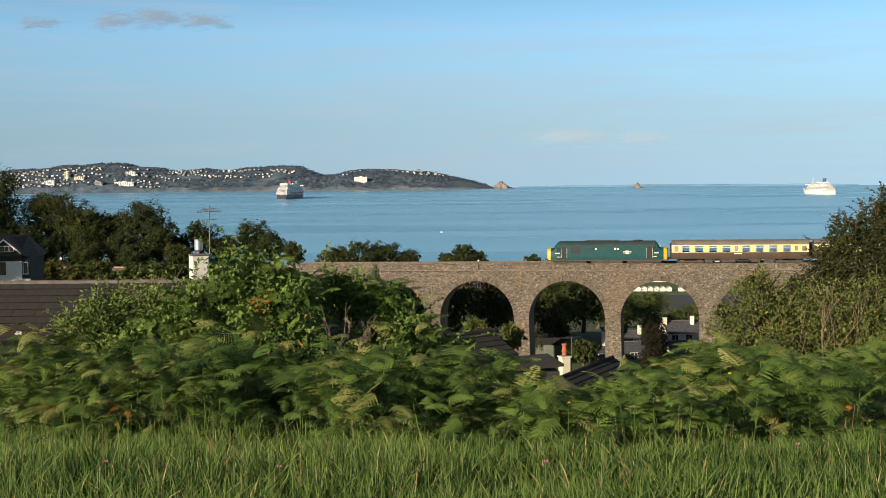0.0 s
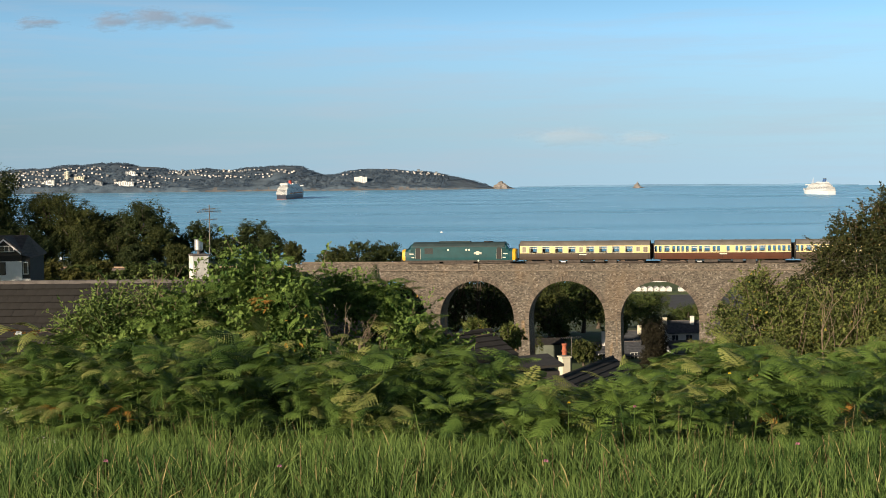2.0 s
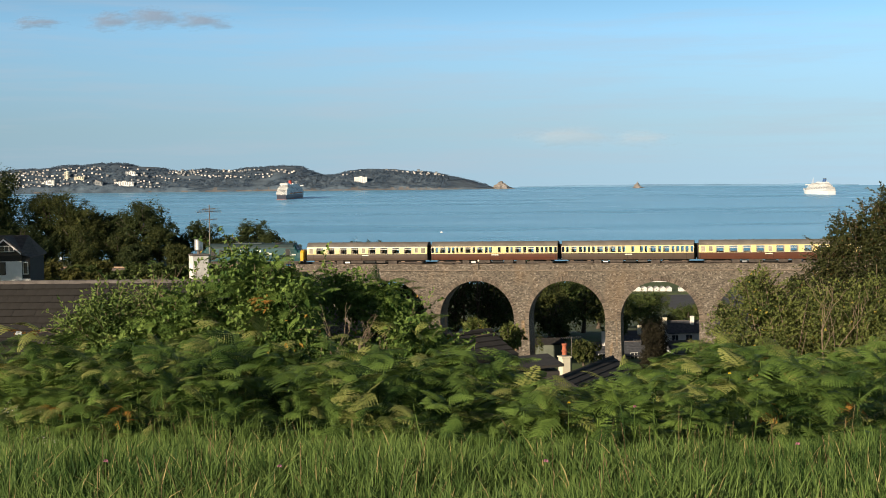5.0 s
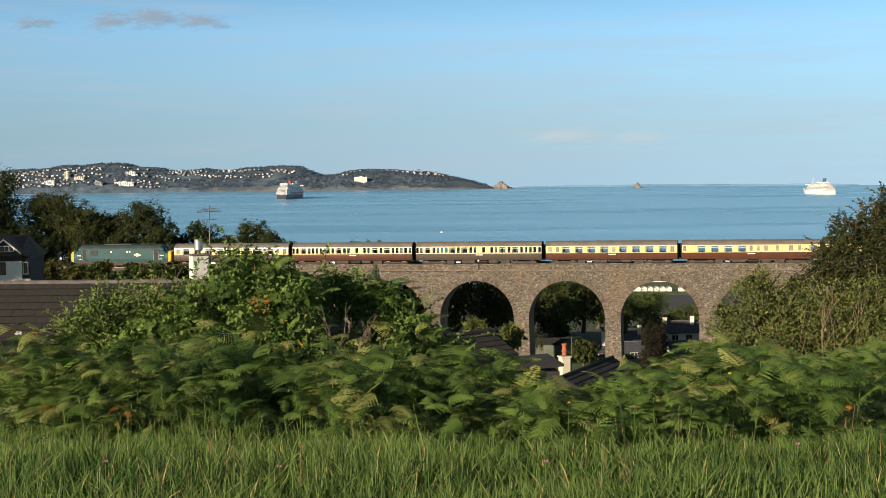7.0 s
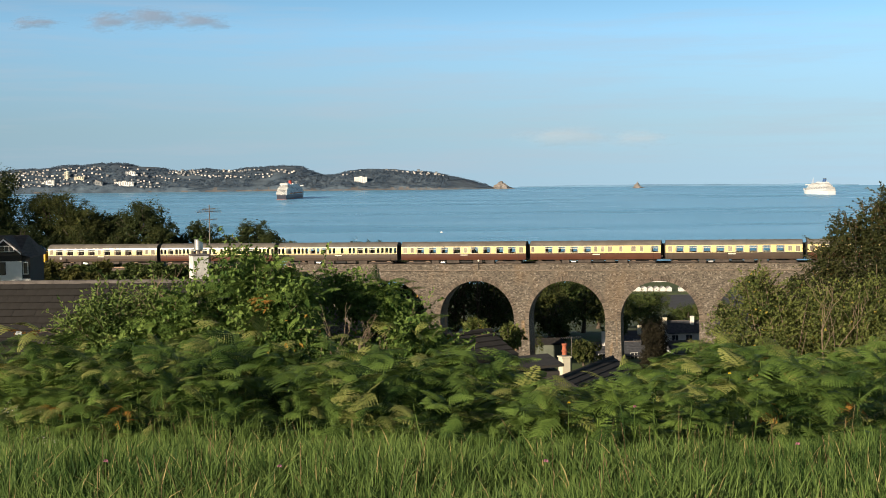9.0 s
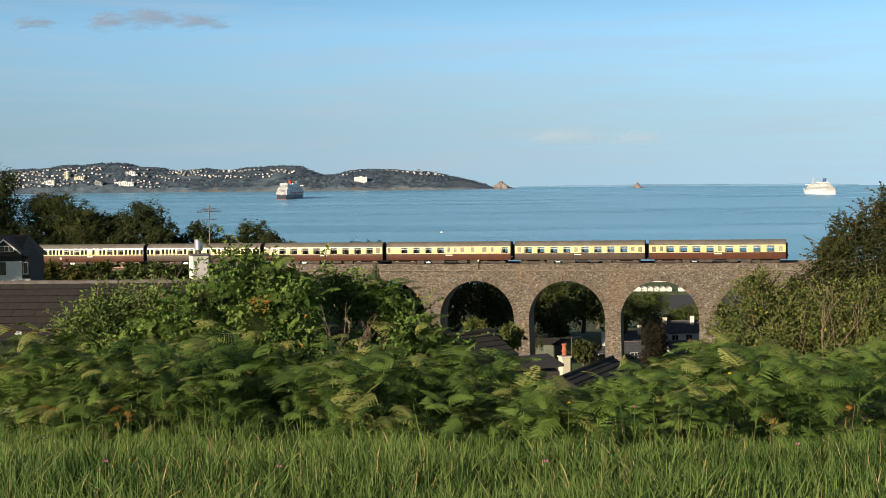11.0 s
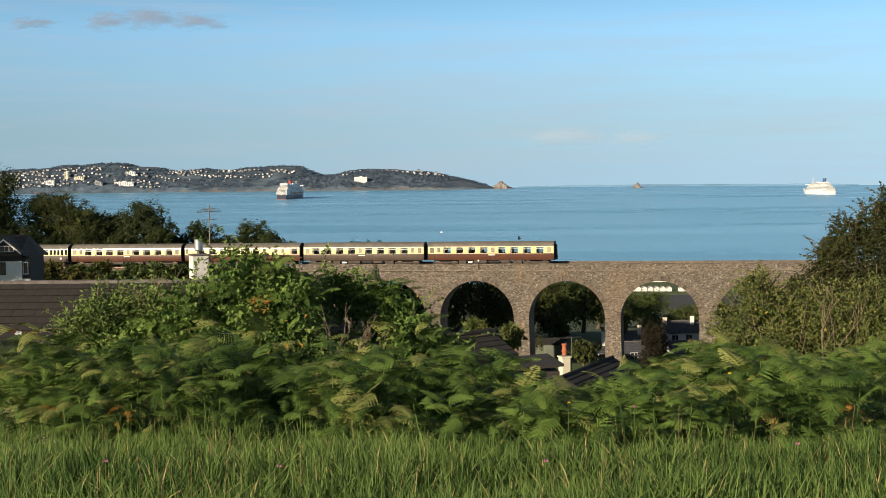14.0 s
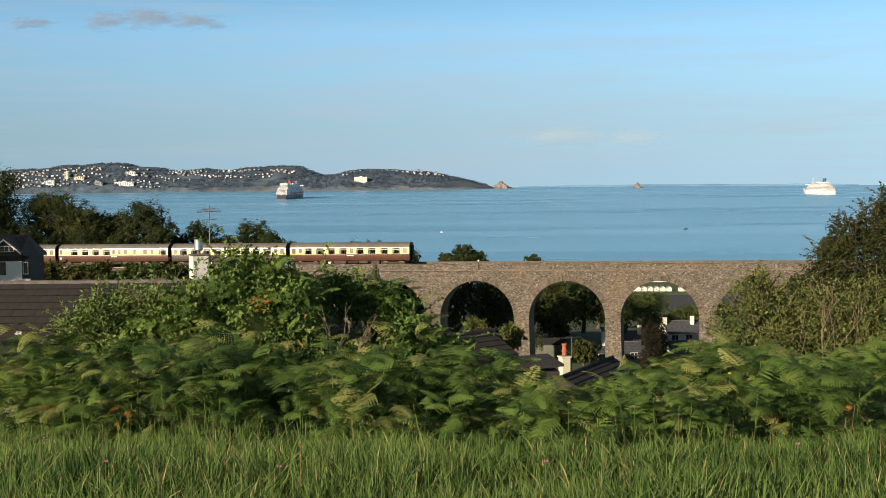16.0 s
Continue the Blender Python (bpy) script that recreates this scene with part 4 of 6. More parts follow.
# ---- the far shore ----
def headland():
    h = tagged(new("headland"), "wooded headland with white houses above reddish sea cliffs", "headland", kind="structure")
    h.matrix_world = pose(0, 0, 0)
    ridge = ((-2600, 80), (-1600, 78), (-1450, 88), (-1250, 106), (-1170, 106), (-1000, 78), (-800, 78), (-590, 92), (-520, 84), (-440, 54), (-400, 56), (-356, 68), (-250, 74), (-180, 73), (-90, 66), (14, 50), (90, 34), (150, 16), (185, 6), (200, -2))
    xs = np.arange(-2200, 201, 5.0)
    base_d = np.array([0, 6, 14, 30, 60, 100, 150, 200, 240.0])
    base_p = np.array([-0.04, 0.02, 0.2, 0.28, 0.45, 0.7, 0.9, 1.0, 0.85])
    ds = np.concatenate([[0, 4, 8, 12], np.arange(16, 241, 5.0)])
    prof = np.interp(ds, base_d, base_p)
    v = []
    for x in xs:
        top = np.interp(x, *zip(*ridge))
        shore = 4440 + 40 * noise.noise((x * 0.004, 0, 5)) - 0.02 * x - (0.00006 * x * x)
        for d, p in zip(ds, prof):
            z = top * p + (0.08 * top * noise.noise((x * 0.012, d * 0.02, 2)) if p > 0.1 else 0)
            wood = smooth(-0.45, -0.1, noise.noise((x * 0.006, d * 0.01, 9))) * smooth(8, 24, d) * min(1, top / 40)
            z += wood * (6.5 * noise.noise((x * 0.075, d * 0.09, 4)) + 4.5 * noise.noise((x * 0.17, d * 0.2, 6)))
            v.append((x + 1.5 * noise.noise((x * 0.1, d, 3)), shore + d, z if p > 0 else -3))
    n = len(ds)
    i = (np.arange(len(xs) - 1)[:, None] * n + np.arange(n - 1)[None, :]).ravel()[:, None]
    v = np.array(v)
    f = np.hstack([i, i + n, i + n + 1, i + 1])
    ob = np_mesh("hillside", v, f, "haze_green", h, smooth=True)
    ob.data.materials.append(M["rock"])
    zc = v[f].mean(axis=1)
    low = np.interp(zc[:, 0], *zip(*ridge)) * 0.24
    idx = [1 if z[2] < lo * (-0.22 + 0.55 * smooth(-1100, -650, z[0]) + 0.9 * noise.noise((z[0] * 0.018, 3, 2)) + 0.6 * noise.noise((z[0] * 0.07, z[2] * 0.1, 5))) else 0 for z, lo in zip(zc, low)]
    ob.data.polygons.foreach_set("material_index", idx)
    # woods: many crowns, one mesh
    k = 4200
    px = rng.uniform(-1900, 175, k)
    pd = rng.uniform(9, 205, k) ** 1.0
    P = []
    for x, d in zip(px, pd):
        shore = 4440 + 40 * noise.noise((x * 0.004, 0, 5)) - 0.02 * x - (0.00006 * x * x)
        top = np.interp(x, *zip(*ridge))
        if noise.noise((x * 0.006, d * 0.01, 9)) > -0.4 and top > 12:
            P.append((x, shore + d, top * np.interp(d, ds, prof) + 0.08 * top * noise.noise((x * 0.012, d * 0.02, 2))))
    P = np.array(P)
    reps = 12
    c = np.repeat(P, reps, axis=0) + rng.normal(size=(len(P) * reps, 3)) * np.array([5.0, 4.0, 0.8]) + np.array([0, 0, 1.4])
    m = len(c)
    nn = unit(rng.normal(size=(m, 3)) * 0.28 + np.array([-0.1, -0.55, 0.8]))
    L = rng.uniform(2.0, 4.5, m)
    vv, ff = leaf_arrays(c - nn * 0, unit(np.cross(nn, rng.normal(size=(m, 3)))), nn, L, L * 0.8, 0.08)
    tagged(np_mesh("woodland", vv, ff, "haze_wood", h), kind="stuff")

    def hill(x, d):
        top = np.interp(x, *zip(*ridge))
        shore = 4440 + 40 * noise.noise((x * 0.004, 0, 5)) - 0.02 * x - (0.00006 * x * x)
        return shore + d, top * np.interp(d, ds, prof) + 0.08 * top * noise.noise((x * 0.012, d * 0.02, 2))
    return hill


def far_house(w, dp, hh, wallm, roofm, label):
    t = thing("house", pose(0, 0, -60), label, "house", "houses on the headland")
    part("wall", boxed(-w / 2, w / 2, -dp / 2, dp / 2, -3, hh), wallm, t)
    part("roof", prism(bmesh.new(), [(-w / 2 - 0.6, hh), (0, hh + w * 0.16), (w / 2 + 0.6, hh)], -dp / 2 - 0.5, dp / 2 + 0.5) if w < dp * 1.2 else
         loft(bmesh.new(), [[(x, -dp / 2 - 0.5, hh), (x, 0, hh + dp * 0.2), (x, dp / 2 + 0.5, hh)] for x in (-w / 2 - 0.5, w / 2 + 0.5)]), roofm, t)
    return t


def big_block(name, x, d, w, hh, floors, hill, label, wallm="white"):
    y, z = hill(x, d)
    t = thing(name, pose(x, y, z), label, "building")
    part("wall", boxed(-w / 2, w / 2, -7, 7, -6, hh), wallm, t)
    part("roof", boxed(-w / 2 - 0.5, w / 2 + 0.5, -7.5, 7.5, hh, hh + 0.8), "grey_wall", t)
    part("plant_room", boxed(-w * 0.1, w * 0.1, -3, 3, hh + 0.8, hh + 3.5), wallm, t)
    for k in range(floors):
        z0 = 1.2 + k * (hh - 1.5) / floors
        for j in range(int(w / 6)):
            xx = -w / 2 + (j + 0.5) * w / int(w / 6)
            part("window", boxed(xx - 1.7, xx + 1.7, -7.1, -6.95, z0, z0 + 1.5), "window", t)
    return t


hill = headland()
protos = [far_house(8, 7, 4.5, "far_white", "slate", "white two-storey house among trees on the headland"), far_house(6, 8, 5, "far_white", "tile", "cream gabled house on the headland"),
          far_house(14, 7, 4.8, "far_white", "slate", "long white villa on the headland"), far_house(12, 8, 7, "grey_wall", "slate", "grey villa on the headland")]
hr = random.Random(5)
spots = []
for _ in range(1500):
    zone = hr.random()
    if zone < 0.55:
        x, d = hr.uniform(-1680, -960), 24 + 17 * hr.randrange(8) + hr.gauss(0, 3)
    elif zone < 0.85:
        x, d = hr.uniform(-1000, -540), 92 + 16 * hr.randrange(5) + hr.gauss(0, 8)
    else:
        x, d = hr.choice((hr.uniform(-300, 20), hr.uniform(-300, 20), hr.uniform(-420, -300))), hr.uniform(130, 185)
    town = noise.noise((x * 0.009, d * 0.03, 11.0)) + (0.25 if x < -1250 else 0)
    if town > 0.08 and all((x - a) ** 2 + (d - b) ** 2 > 120 for a, b in spots) and len(spots) < 420:
        spots.append((x, d))
for j, (x, d) in enumerate(spots):
    y, z = hill(x, d)
    h = protos[hr.choice((0, 0, 1, 2, 3, 3))]
    m = pose(x, y - 6, z + 0.5 + 3.0 * hr.random(), 0, 0, hr.uniform(-25, 35))
    copy_thing(h, m).scale = [hr.uniform(0.4, 0.75)] * 3
for pr in protos:
    for o in (*pr.children, pr):
        bpy.data.objects.remove(o)
big_block("hotel", -1130, 34, 68, 11, 3, hill, "long white seafront hotel with rows of windows")
big_block("hotel", -1215, 24, 30, 9, 3, hill, "low pale seafront building beside the hotel", "grey_wall")
big_block("tower_block", -1335, 70, 13, 24, 7, hill, "cream tower block above the town", "cream_wall")
big_block("apartment_building", -1385, 40, 34, 13, 4, hill, "white stepped apartment building")
big_block("apartment_building", -1290, 60, 34, 9, 3, hill, "long cream apartment building", "cream_wall")
big_block("apartment_building", -1120, 90, 34, 9, 3, hill, "white apartment building among trees")
big_block("clifftop_hotel", -294, 60, 46, 17, 4, hill, "large white clifftop hotel block")


def rock_island(name, x, y, w, h, label, seed):
    bm = bmesh.new()
    bmesh.ops.create_icosphere(bm, subdivisions=4, radius=1.0)
    for v in bm.verts:
        p = v.co.copy()
        k = 1 + 0.35 * noise.noise(p * 1.7 + Vector((seed, 0, 0))) + 0.16 * noise.noise(p * 5 + Vector((seed, 3, 0)))
        z = max(p.z, -0.2)
        peak = (1 - min(1, abs(p.x + 0.1))) ** 2.0
        v.co = (p.x * w / 2 * k, p.y * w / 3 * k, (0.22 + 0.95 * peak) * z * h * k * 1.1 - 0.5)
    ob = part(name, bm, "haze_pale_rock", None, label, pose(x, y, 0))
    ob["category"] = "rock island"


rock_island("rock_island", 216, 4480, 82, 26, "pale reddish pointed rock island off the headland", 2)
rock_island("rock_island", 688, 4380, 42, 17, "small reddish rock island on the horizon", 8)


# ---- ships ----
def ship(m, L, B, hull_h, tiers, hullm, funnelm, label, funnel_x, boats="orange"):
    t = thing("cruise_ship", m, label, "cruise ship")
    secs = []
    for u in np.linspace(0, 1, 13):
        x = -L / 2 + u * L
        k = min(1, (1 - u) / 0.22) ** 0.6 if u > 0.78 else (0.86 + 0.14 * min(1, u / 0.1))
        k = max(k, 0.02)
        rise = 5 * max(0, (u - 0.75) / 0.25) ** 1.5
        rake = 12 * max(0, (u - 0.9) / 0.1)
        secs.append([(x, -B / 2 * k * 0.9, -2), (x + rake * 0.5, -B / 2 * k, hull_h * 0.5), (x + rake, -B / 2 * k, hull_h + rise), (x + rake, B / 2 * k, hull_h + rise), (x + rake * 0.5, B / 2 * k, hull_h * 0.5), (x, B / 2 * k * 0.9, -2)])
    part("hull", loft(bmesh.new(), secs), hullm, t)
    part("boot_stripe", boxed(-L / 2 - 0.2, L * 0.28, -B / 2 * 0.96, B / 2 * 0.96, -1, 0.9), "clay" if hullm == "ship_navy" else "ship_white", t)
    z = hull_h
    for k in range(tiers):
        a, b = -L / 2 + 3 + (2.2 if k < tiers - 3 else 4.5) * k, L * 0.34 - 5.5 * k
        hb = B / 2 - 0.15 - (0.25 if k < tiers - 2 else 0.6) * k
        dk = part("deck_tier", boxed(a, b, -hb, hb, z, z + 2.9), "ship_white", t)
        part("window_band", boxed(a - 0.12, b + 0.12, -hb - 0.12, hb + 0.12, z + 0.9, z + 2.3), "ship_band", dk)
        for j in range(9):
            yy = -hb + (j + 0.5) * 2 * hb / 9
            part("balcony_divider", boxed(a - 0.9, a - 0.1, yy - 0.35, yy + 0.35, z, z + 2.6), "ship_white", dk)
        for j in range(12):
            xx = a + (j + 0.5) * (b - a) / 12
            part("side_divider", boxed(xx - 1.1, xx + 1.1, -hb - 0.3, hb + 0.3, z, z + 2.9), "ship_white", dk)
        part("deck_edge", boxed(a - 1.2, b + 0.5, -hb - 0.5, hb + 0.5, z + 2.75, z + 3.1), "ship_white", dk)
        z += 3.1
    part("bridge", boxed(L * 0.34 - 16, L * 0.34 - 4, -B / 2 - 1.5, B / 2 + 1.5, z - 6.2, z - 3.2), "ship_white", t)
    fx = funnel_x * L
    fn = part("funnel", loft(bmesh.new(), [[(fx + r * 1.6 * math.cos(a) - dx, r * math.sin(a), zz) for a in np.linspace(0, 2 * math.pi, 17)[:-1]] for zz, r, dx in ((z, 4.4, 0), (z + 7, 3.9, 1.5), (z + 9.5, 3.6, 2.2))]), funnelm, t)
    part("funnel_cap", loft(bmesh.new(), [[(fx + r * 1.6 * math.cos(a) - dx, r * math.sin(a), zz) for a in np.linspace(0, 2 * math.pi, 17)[:-1]] for zz, r, dx in ((z + 9.5, 3.62, 2.2), (z + 11.2, 3.4, 2.6))]), "black", fn)
    part("mast", tubed([(L * 0.2, 0, z), (L * 0.2 - 1, 0, z + 13)], [1.0, 0.35], 8), "ship_white", t)
    part("mast_arm", boxed(L * 0.2 - 0.9, L * 0.2 - 0.3, -3.5, 3.5, z + 7, z + 7.6), "ship_white", t)
    part("radar_dome", tubed([(0.02 * L, 0, z), (0.02 * L, 0, z + 3)], [2.2, 1.8], 10), "ship_white", t)
    part("aft_mast", tubed([(-L * 0.3, 0, z - 3), (-L * 0.3, 0, z + 6)], [0.8, 0.3], 8), "ship_white", t)
    for yy in (-B * 0.3, B * 0.3):
        part("satellite_dome", tubed([(-L * 0.2, yy, z - 3), (-L * 0.2, yy, z + 1), (-L * 0.2, yy, z + 2.6)], [1.2, 1.7, 0.6], 10), "ship_white", t)
        part("davit_house", boxed(-L * 0.12, -L * 0.02, yy - 1.5, yy + 1.5, z - 1, z + 2.2), "ship_white", t)
    part("aft_house", boxed(-L / 2 + 30, -L / 2 + 60, -B * 0.35, B * 0.35, z, z + 3), "ship_white", t)
    for side in (-1, 1):
        for k in range(9):
            x = -L * 0.36 + k * L * 0.07
            part("lifeboat", loft(bmesh.new(), [[(x + u, side * (B / 2 + 0.6) + q * wv, hull_h + 1.6 + zz) for q, zz in ((-1, 1.2), (0, 0), (1, 1.2), (0.7, 2.4), (-0.7, 2.4))] for u, wv in ((-5, 0.3), (-3.5, 1.3), (3.5, 1.3), (5, 0.3))]), boats, t)
    return t


ship(pose(-384, 3180, 0, 0, 0, 90 - 7 + 3.5), 290, 27, 11.0, 8, "ship_navy", "ship_red", "cruise ship with dark hull, white decks and red funnel", -0.08)
ship(pose(930, 3080, 0, 0, 0, 90 - 16.8 + 26), 145, 22, 9.0, 6, "ship_white", "ship_blue", "white cruise ship with a dark blue funnel", -0.22, "ship_white")


def dinghy(x, y):
    t = thing("small_boat", pose(x, y, 0), "small white boat on the bay", "boat")
    part("hull", loft(bmesh.new(), [[(u, q * wv, zz) for q, zz in ((-1, 0.9), (-0.5, -0.3), (0.5, -0.3), (1, 0.9))] for u, wv in ((-1.3, 0.6), (0.6, 0.65), (1.6, 0.1))]), "ship_white", t)
    part("cabin", boxed(-0.6, 0.4, -0.45, 0.45, 0.9, 1.5), "ship_white", t, bev=0.1)


# a low coast far out on the horizon, the haze painted into its blue colour
coast = []
for a in np.linspace(86.5, 71.5, 120):
    h = 3 + 6 * smooth(71, 74, a) * smooth(87, 83, a) * (0.75 + 0.5 * noise.noise((a * 0.7, 1, 1))) + 1.2 * noise.noise((a * 4, 2, 1))
    c, s_ = math.cos(radians(a)), math.sin(radians(a))
    coast.append([(4805 * c, 4805 * s_, -2), (4812 * c, 4812 * s_, max(0.5, h)), (4860 * c, 4860 * s_, -2)])
tagged(part("backdrop", loft(bmesh.new(), coast), "haze_coast", None), "low haze-tinted coast on the horizon", "coast", kind="structure")

dinghy(-1.6, 1319)
dinghy(-190, 4200)
dinghy(-330, 4150)


# ---- evening clouds ----
def cloud(x, z, w, h, material="cloud", label="small pinkish grey evening cloud"):
    bm = bmesh.new()
    bmesh.ops.create_grid(bm, x_segments=16, y_segments=8, size=1.0)
    for v in bm.verts:
        a, b = v.co.x, v.co.y
        v.co = (a, -0.25 * (1 - a * a) * (1 - b * b), b)
    ob = part("cloud", bm, material, None, label, smooth=True)
    ob["category"], ob["group"] = "cloud", "small clouds"
    ob.matrix_world = pose(x, 4300, z)
    ob.scale = (w, w * 0.5, h)
    return ob, x, z


PALE = "faint pale bank of cloud low over the sea"
clouds = [cloud(-1378, 584, 120, 26), cloud(-1112, 586, 125, 46), cloud(-972, 597, 130, 46), cloud(-806, 585, 135, 40), cloud(440, 180, 190, 44, "pale_cloud", PALE), cloud(700, 172, 150, 40, "pale_cloud", PALE)]


# ---- houses in the valley ----
def chimney(name, m, w, d, h, wallm, label, pots, cap=True):
    t = thing(name, m, label, "chimney")
    part("shaft", boxed(-w / 2, w / 2, -d / 2, d / 2, -1.2, h), wallm, t, bev=0.02)
    if cap:
        part("cap", boxed(-w / 2 - 0.05, w / 2 + 0.05, -d / 2 - 0.05, d / 2 + 0.05, h, h + 0.08), wallm, t, bev=0.015)
    for x in pots:
        part("flaunching", loft(bmesh.new(), [[(x + r * math.cos(a), r * math.sin(a), z) for a in np.linspace(0, 2 * math.pi, 11)[:-1]] for z, r in ((h + 0.08, 0.22), (h + 0.16, 0.14))]), "ridge", t)
        pot = part("pot", loft(bmesh.new(), [[(x + r * math.cos(a), r * math.sin(a), h + z) for a in np.linspace(0, 2 * math.pi, 15)[:-1]] for z, r in ((0.1, 0.14), (0.3, 0.13), (0.34, 0.17), (0.4, 0.17), (0.44, 0.13), (0.66, 0.12), (0.7, 0.16), (0.78, 0.16), (0.8, 0.12))]), "clay", t, "red clay pot")
    return t


def tiled_slope(parent, x0, x1, ridge_y, ridge_z, eave_y, eave_z, courses, across, material="tile", single=7):
    """Courses of overlapping tiles; the upper ones are pieces of their own, the rest one mesh."""
    n = Vector((0, eave_y - ridge_y, eave_z - ridge_z))
    step = n / courses
    nrm = Vector((0, -step.z, step.y)).normalized()
    if nrm.z < 0:
        nrm = -nrm
    w = (x1 - x0) / across
    b = step * 1.12
    q = [Vector((0.002, 0, 0)) + nrm * 0.012, Vector((w - 0.002, 0, 0)) + nrm * 0.012, Vector((w - 0.002, 0, 0)) + b + nrm * 0.06, Vector((0.002, 0, 0)) + b + nrm * 0.06]
    lo = [p - nrm * 0.024 for p in q]
    bm = loft(bmesh.new(), [lo, q])
    me = bpy.data.meshes.new("roof_tile")
    bm.to_mesh(me)
    bm.free()
    me.materials.append(M[material])
    rest = bmesh.new()
    for c in range(courses):
        for k in range(across):
            at = Vector((x0 + k * w + (0.5 * w if c % 2 else 0), ridge_y, ridge_z)) + step * c + nrm * (0.003 * math.sin(k * 3.1 + c * 7.7))
            if c < single:
                o = new("roof_tile", me)
                o.parent = parent
                o.location = at
            else:
                loft_at = [[p + at for p in lo], [p + at for p in q]]
                rings = [[rest.verts.new(p) for p in ring] for ring in loft_at]
                rest.faces.new(rings[1])
                for i in range(4):
                    rest.faces.new((rings[0][i], rings[0][(i + 1) % 4], rings[1][(i + 1) % 4], rings[1][i]))
    tagged(part("lower_tiles", rest, material, parent), kind="stuff")


def bungalow_left():
    t = thing("bungalow", pose(-9.5, 38, 56.6), "low house under a brown concrete-tiled roof", "house")
    part("wall", boxed(-9, 4.2, -3.4, 3.4, -1.5, 2.5), "old_white", t)
    for s in (-1, 1):
        slab = loft(bmesh.new(), [[(x, 0, 5.1), (x, s * 3.9, 2.45), (x, s * 3.9, 2.3), (x, 0, 4.95)] for x in (-9.3, 4.4)])
        part("roof_slab", slab, "tile", t)
    for e in (-8.9, 4.0):
        part("gable", loft(bmesh.new(), [[(x, -3.3, 2.5), (x, 3.3, 2.5), (x, 0, 4.9)] for x in (e, e + 0.2)]), "old_white", t)
    part("roof_back", boxed(-9.3, 4.4, 3.9, 3.95, 2.2, 2.4), "wood_dark", t)
    tiled_slope(t, -9.3, 4.4, -0.05, 5.11, -3.95, 2.46, 15, 41)
    for k in range(28):
        x = -9.3 + k * 0.49
        part("ridge_tile", loft(bmesh.new(), [[(xx, 0.15 * math.cos(a), 5.02 + 0.16 * math.sin(a)) for a in np.linspace(0, math.pi, 7)] for xx in (x + 0.005, x + 0.485)], True), "ridge", t)


bungalow_left()

ch = chimney("chimney", pose(-7.62, 38.7, 61.3, 0, 0, 24), 0.52, 0.5, 1.15, "old_white", "white rendered chimney with a steel cowl", [], False)
part("flue", tubed([(0, 0, 1.15), (0, 0, 1.32)], [0.06, 0.06], 10), "ridge", ch)
part("cowl", tubed([(0, 0, 1.3), (0, 0, 1.34), (0, 0, 1.64), (0, 0, 1.66)], [0.1, 0.135, 0.135, 0.12], 20), "alu", ch, "steel chimney cowl", smooth=False)
part("cap", boxed(-0.28, 0.28, -0.27, 0.27, 1.15, 1.2), "ridge", ch, bev=0.02)


def aerial(m, h, yagi, name="tv_aerial", lean=0.02):
    t = thing(name, m, "television aerial on a thin metal mast", "aerial")
    part("mast", tubed([(0, 0, -1.6), (lean, 0, h)], [0.022, 0.018], 6), "dark_metal", t)
    for z, ln, az, n in yagi:
        ca, sa = math.cos(az), math.sin(az)
        boom = part("boom", tubed([(-ln / 2 * ca, -ln / 2 * sa, z), (ln / 2 * ca, ln / 2 * sa, z + 0.03)], [0.012, 0.012], 5), "dark_metal", t)
        for k in range(n):
            u = (k / (n - 1) - 0.5) * ln
            e = 0.17 - 0.05 * k / n
            part("element", tubed([(u * ca + e * sa, u * sa - e * ca, z - e * 0.2), (u * ca - e * sa, u * sa + e * ca, z + e * 0.25)], [0.007, 0.007], 4), "alu", boom)
    return t


aerial(pose(-7.3, 38.8, 62.3), 1.72, ((1.5, 0.75, 0.35, 9), (1.58, 0.5, -0.5, 6), (1.25, 0.5, 0.1, 4)))


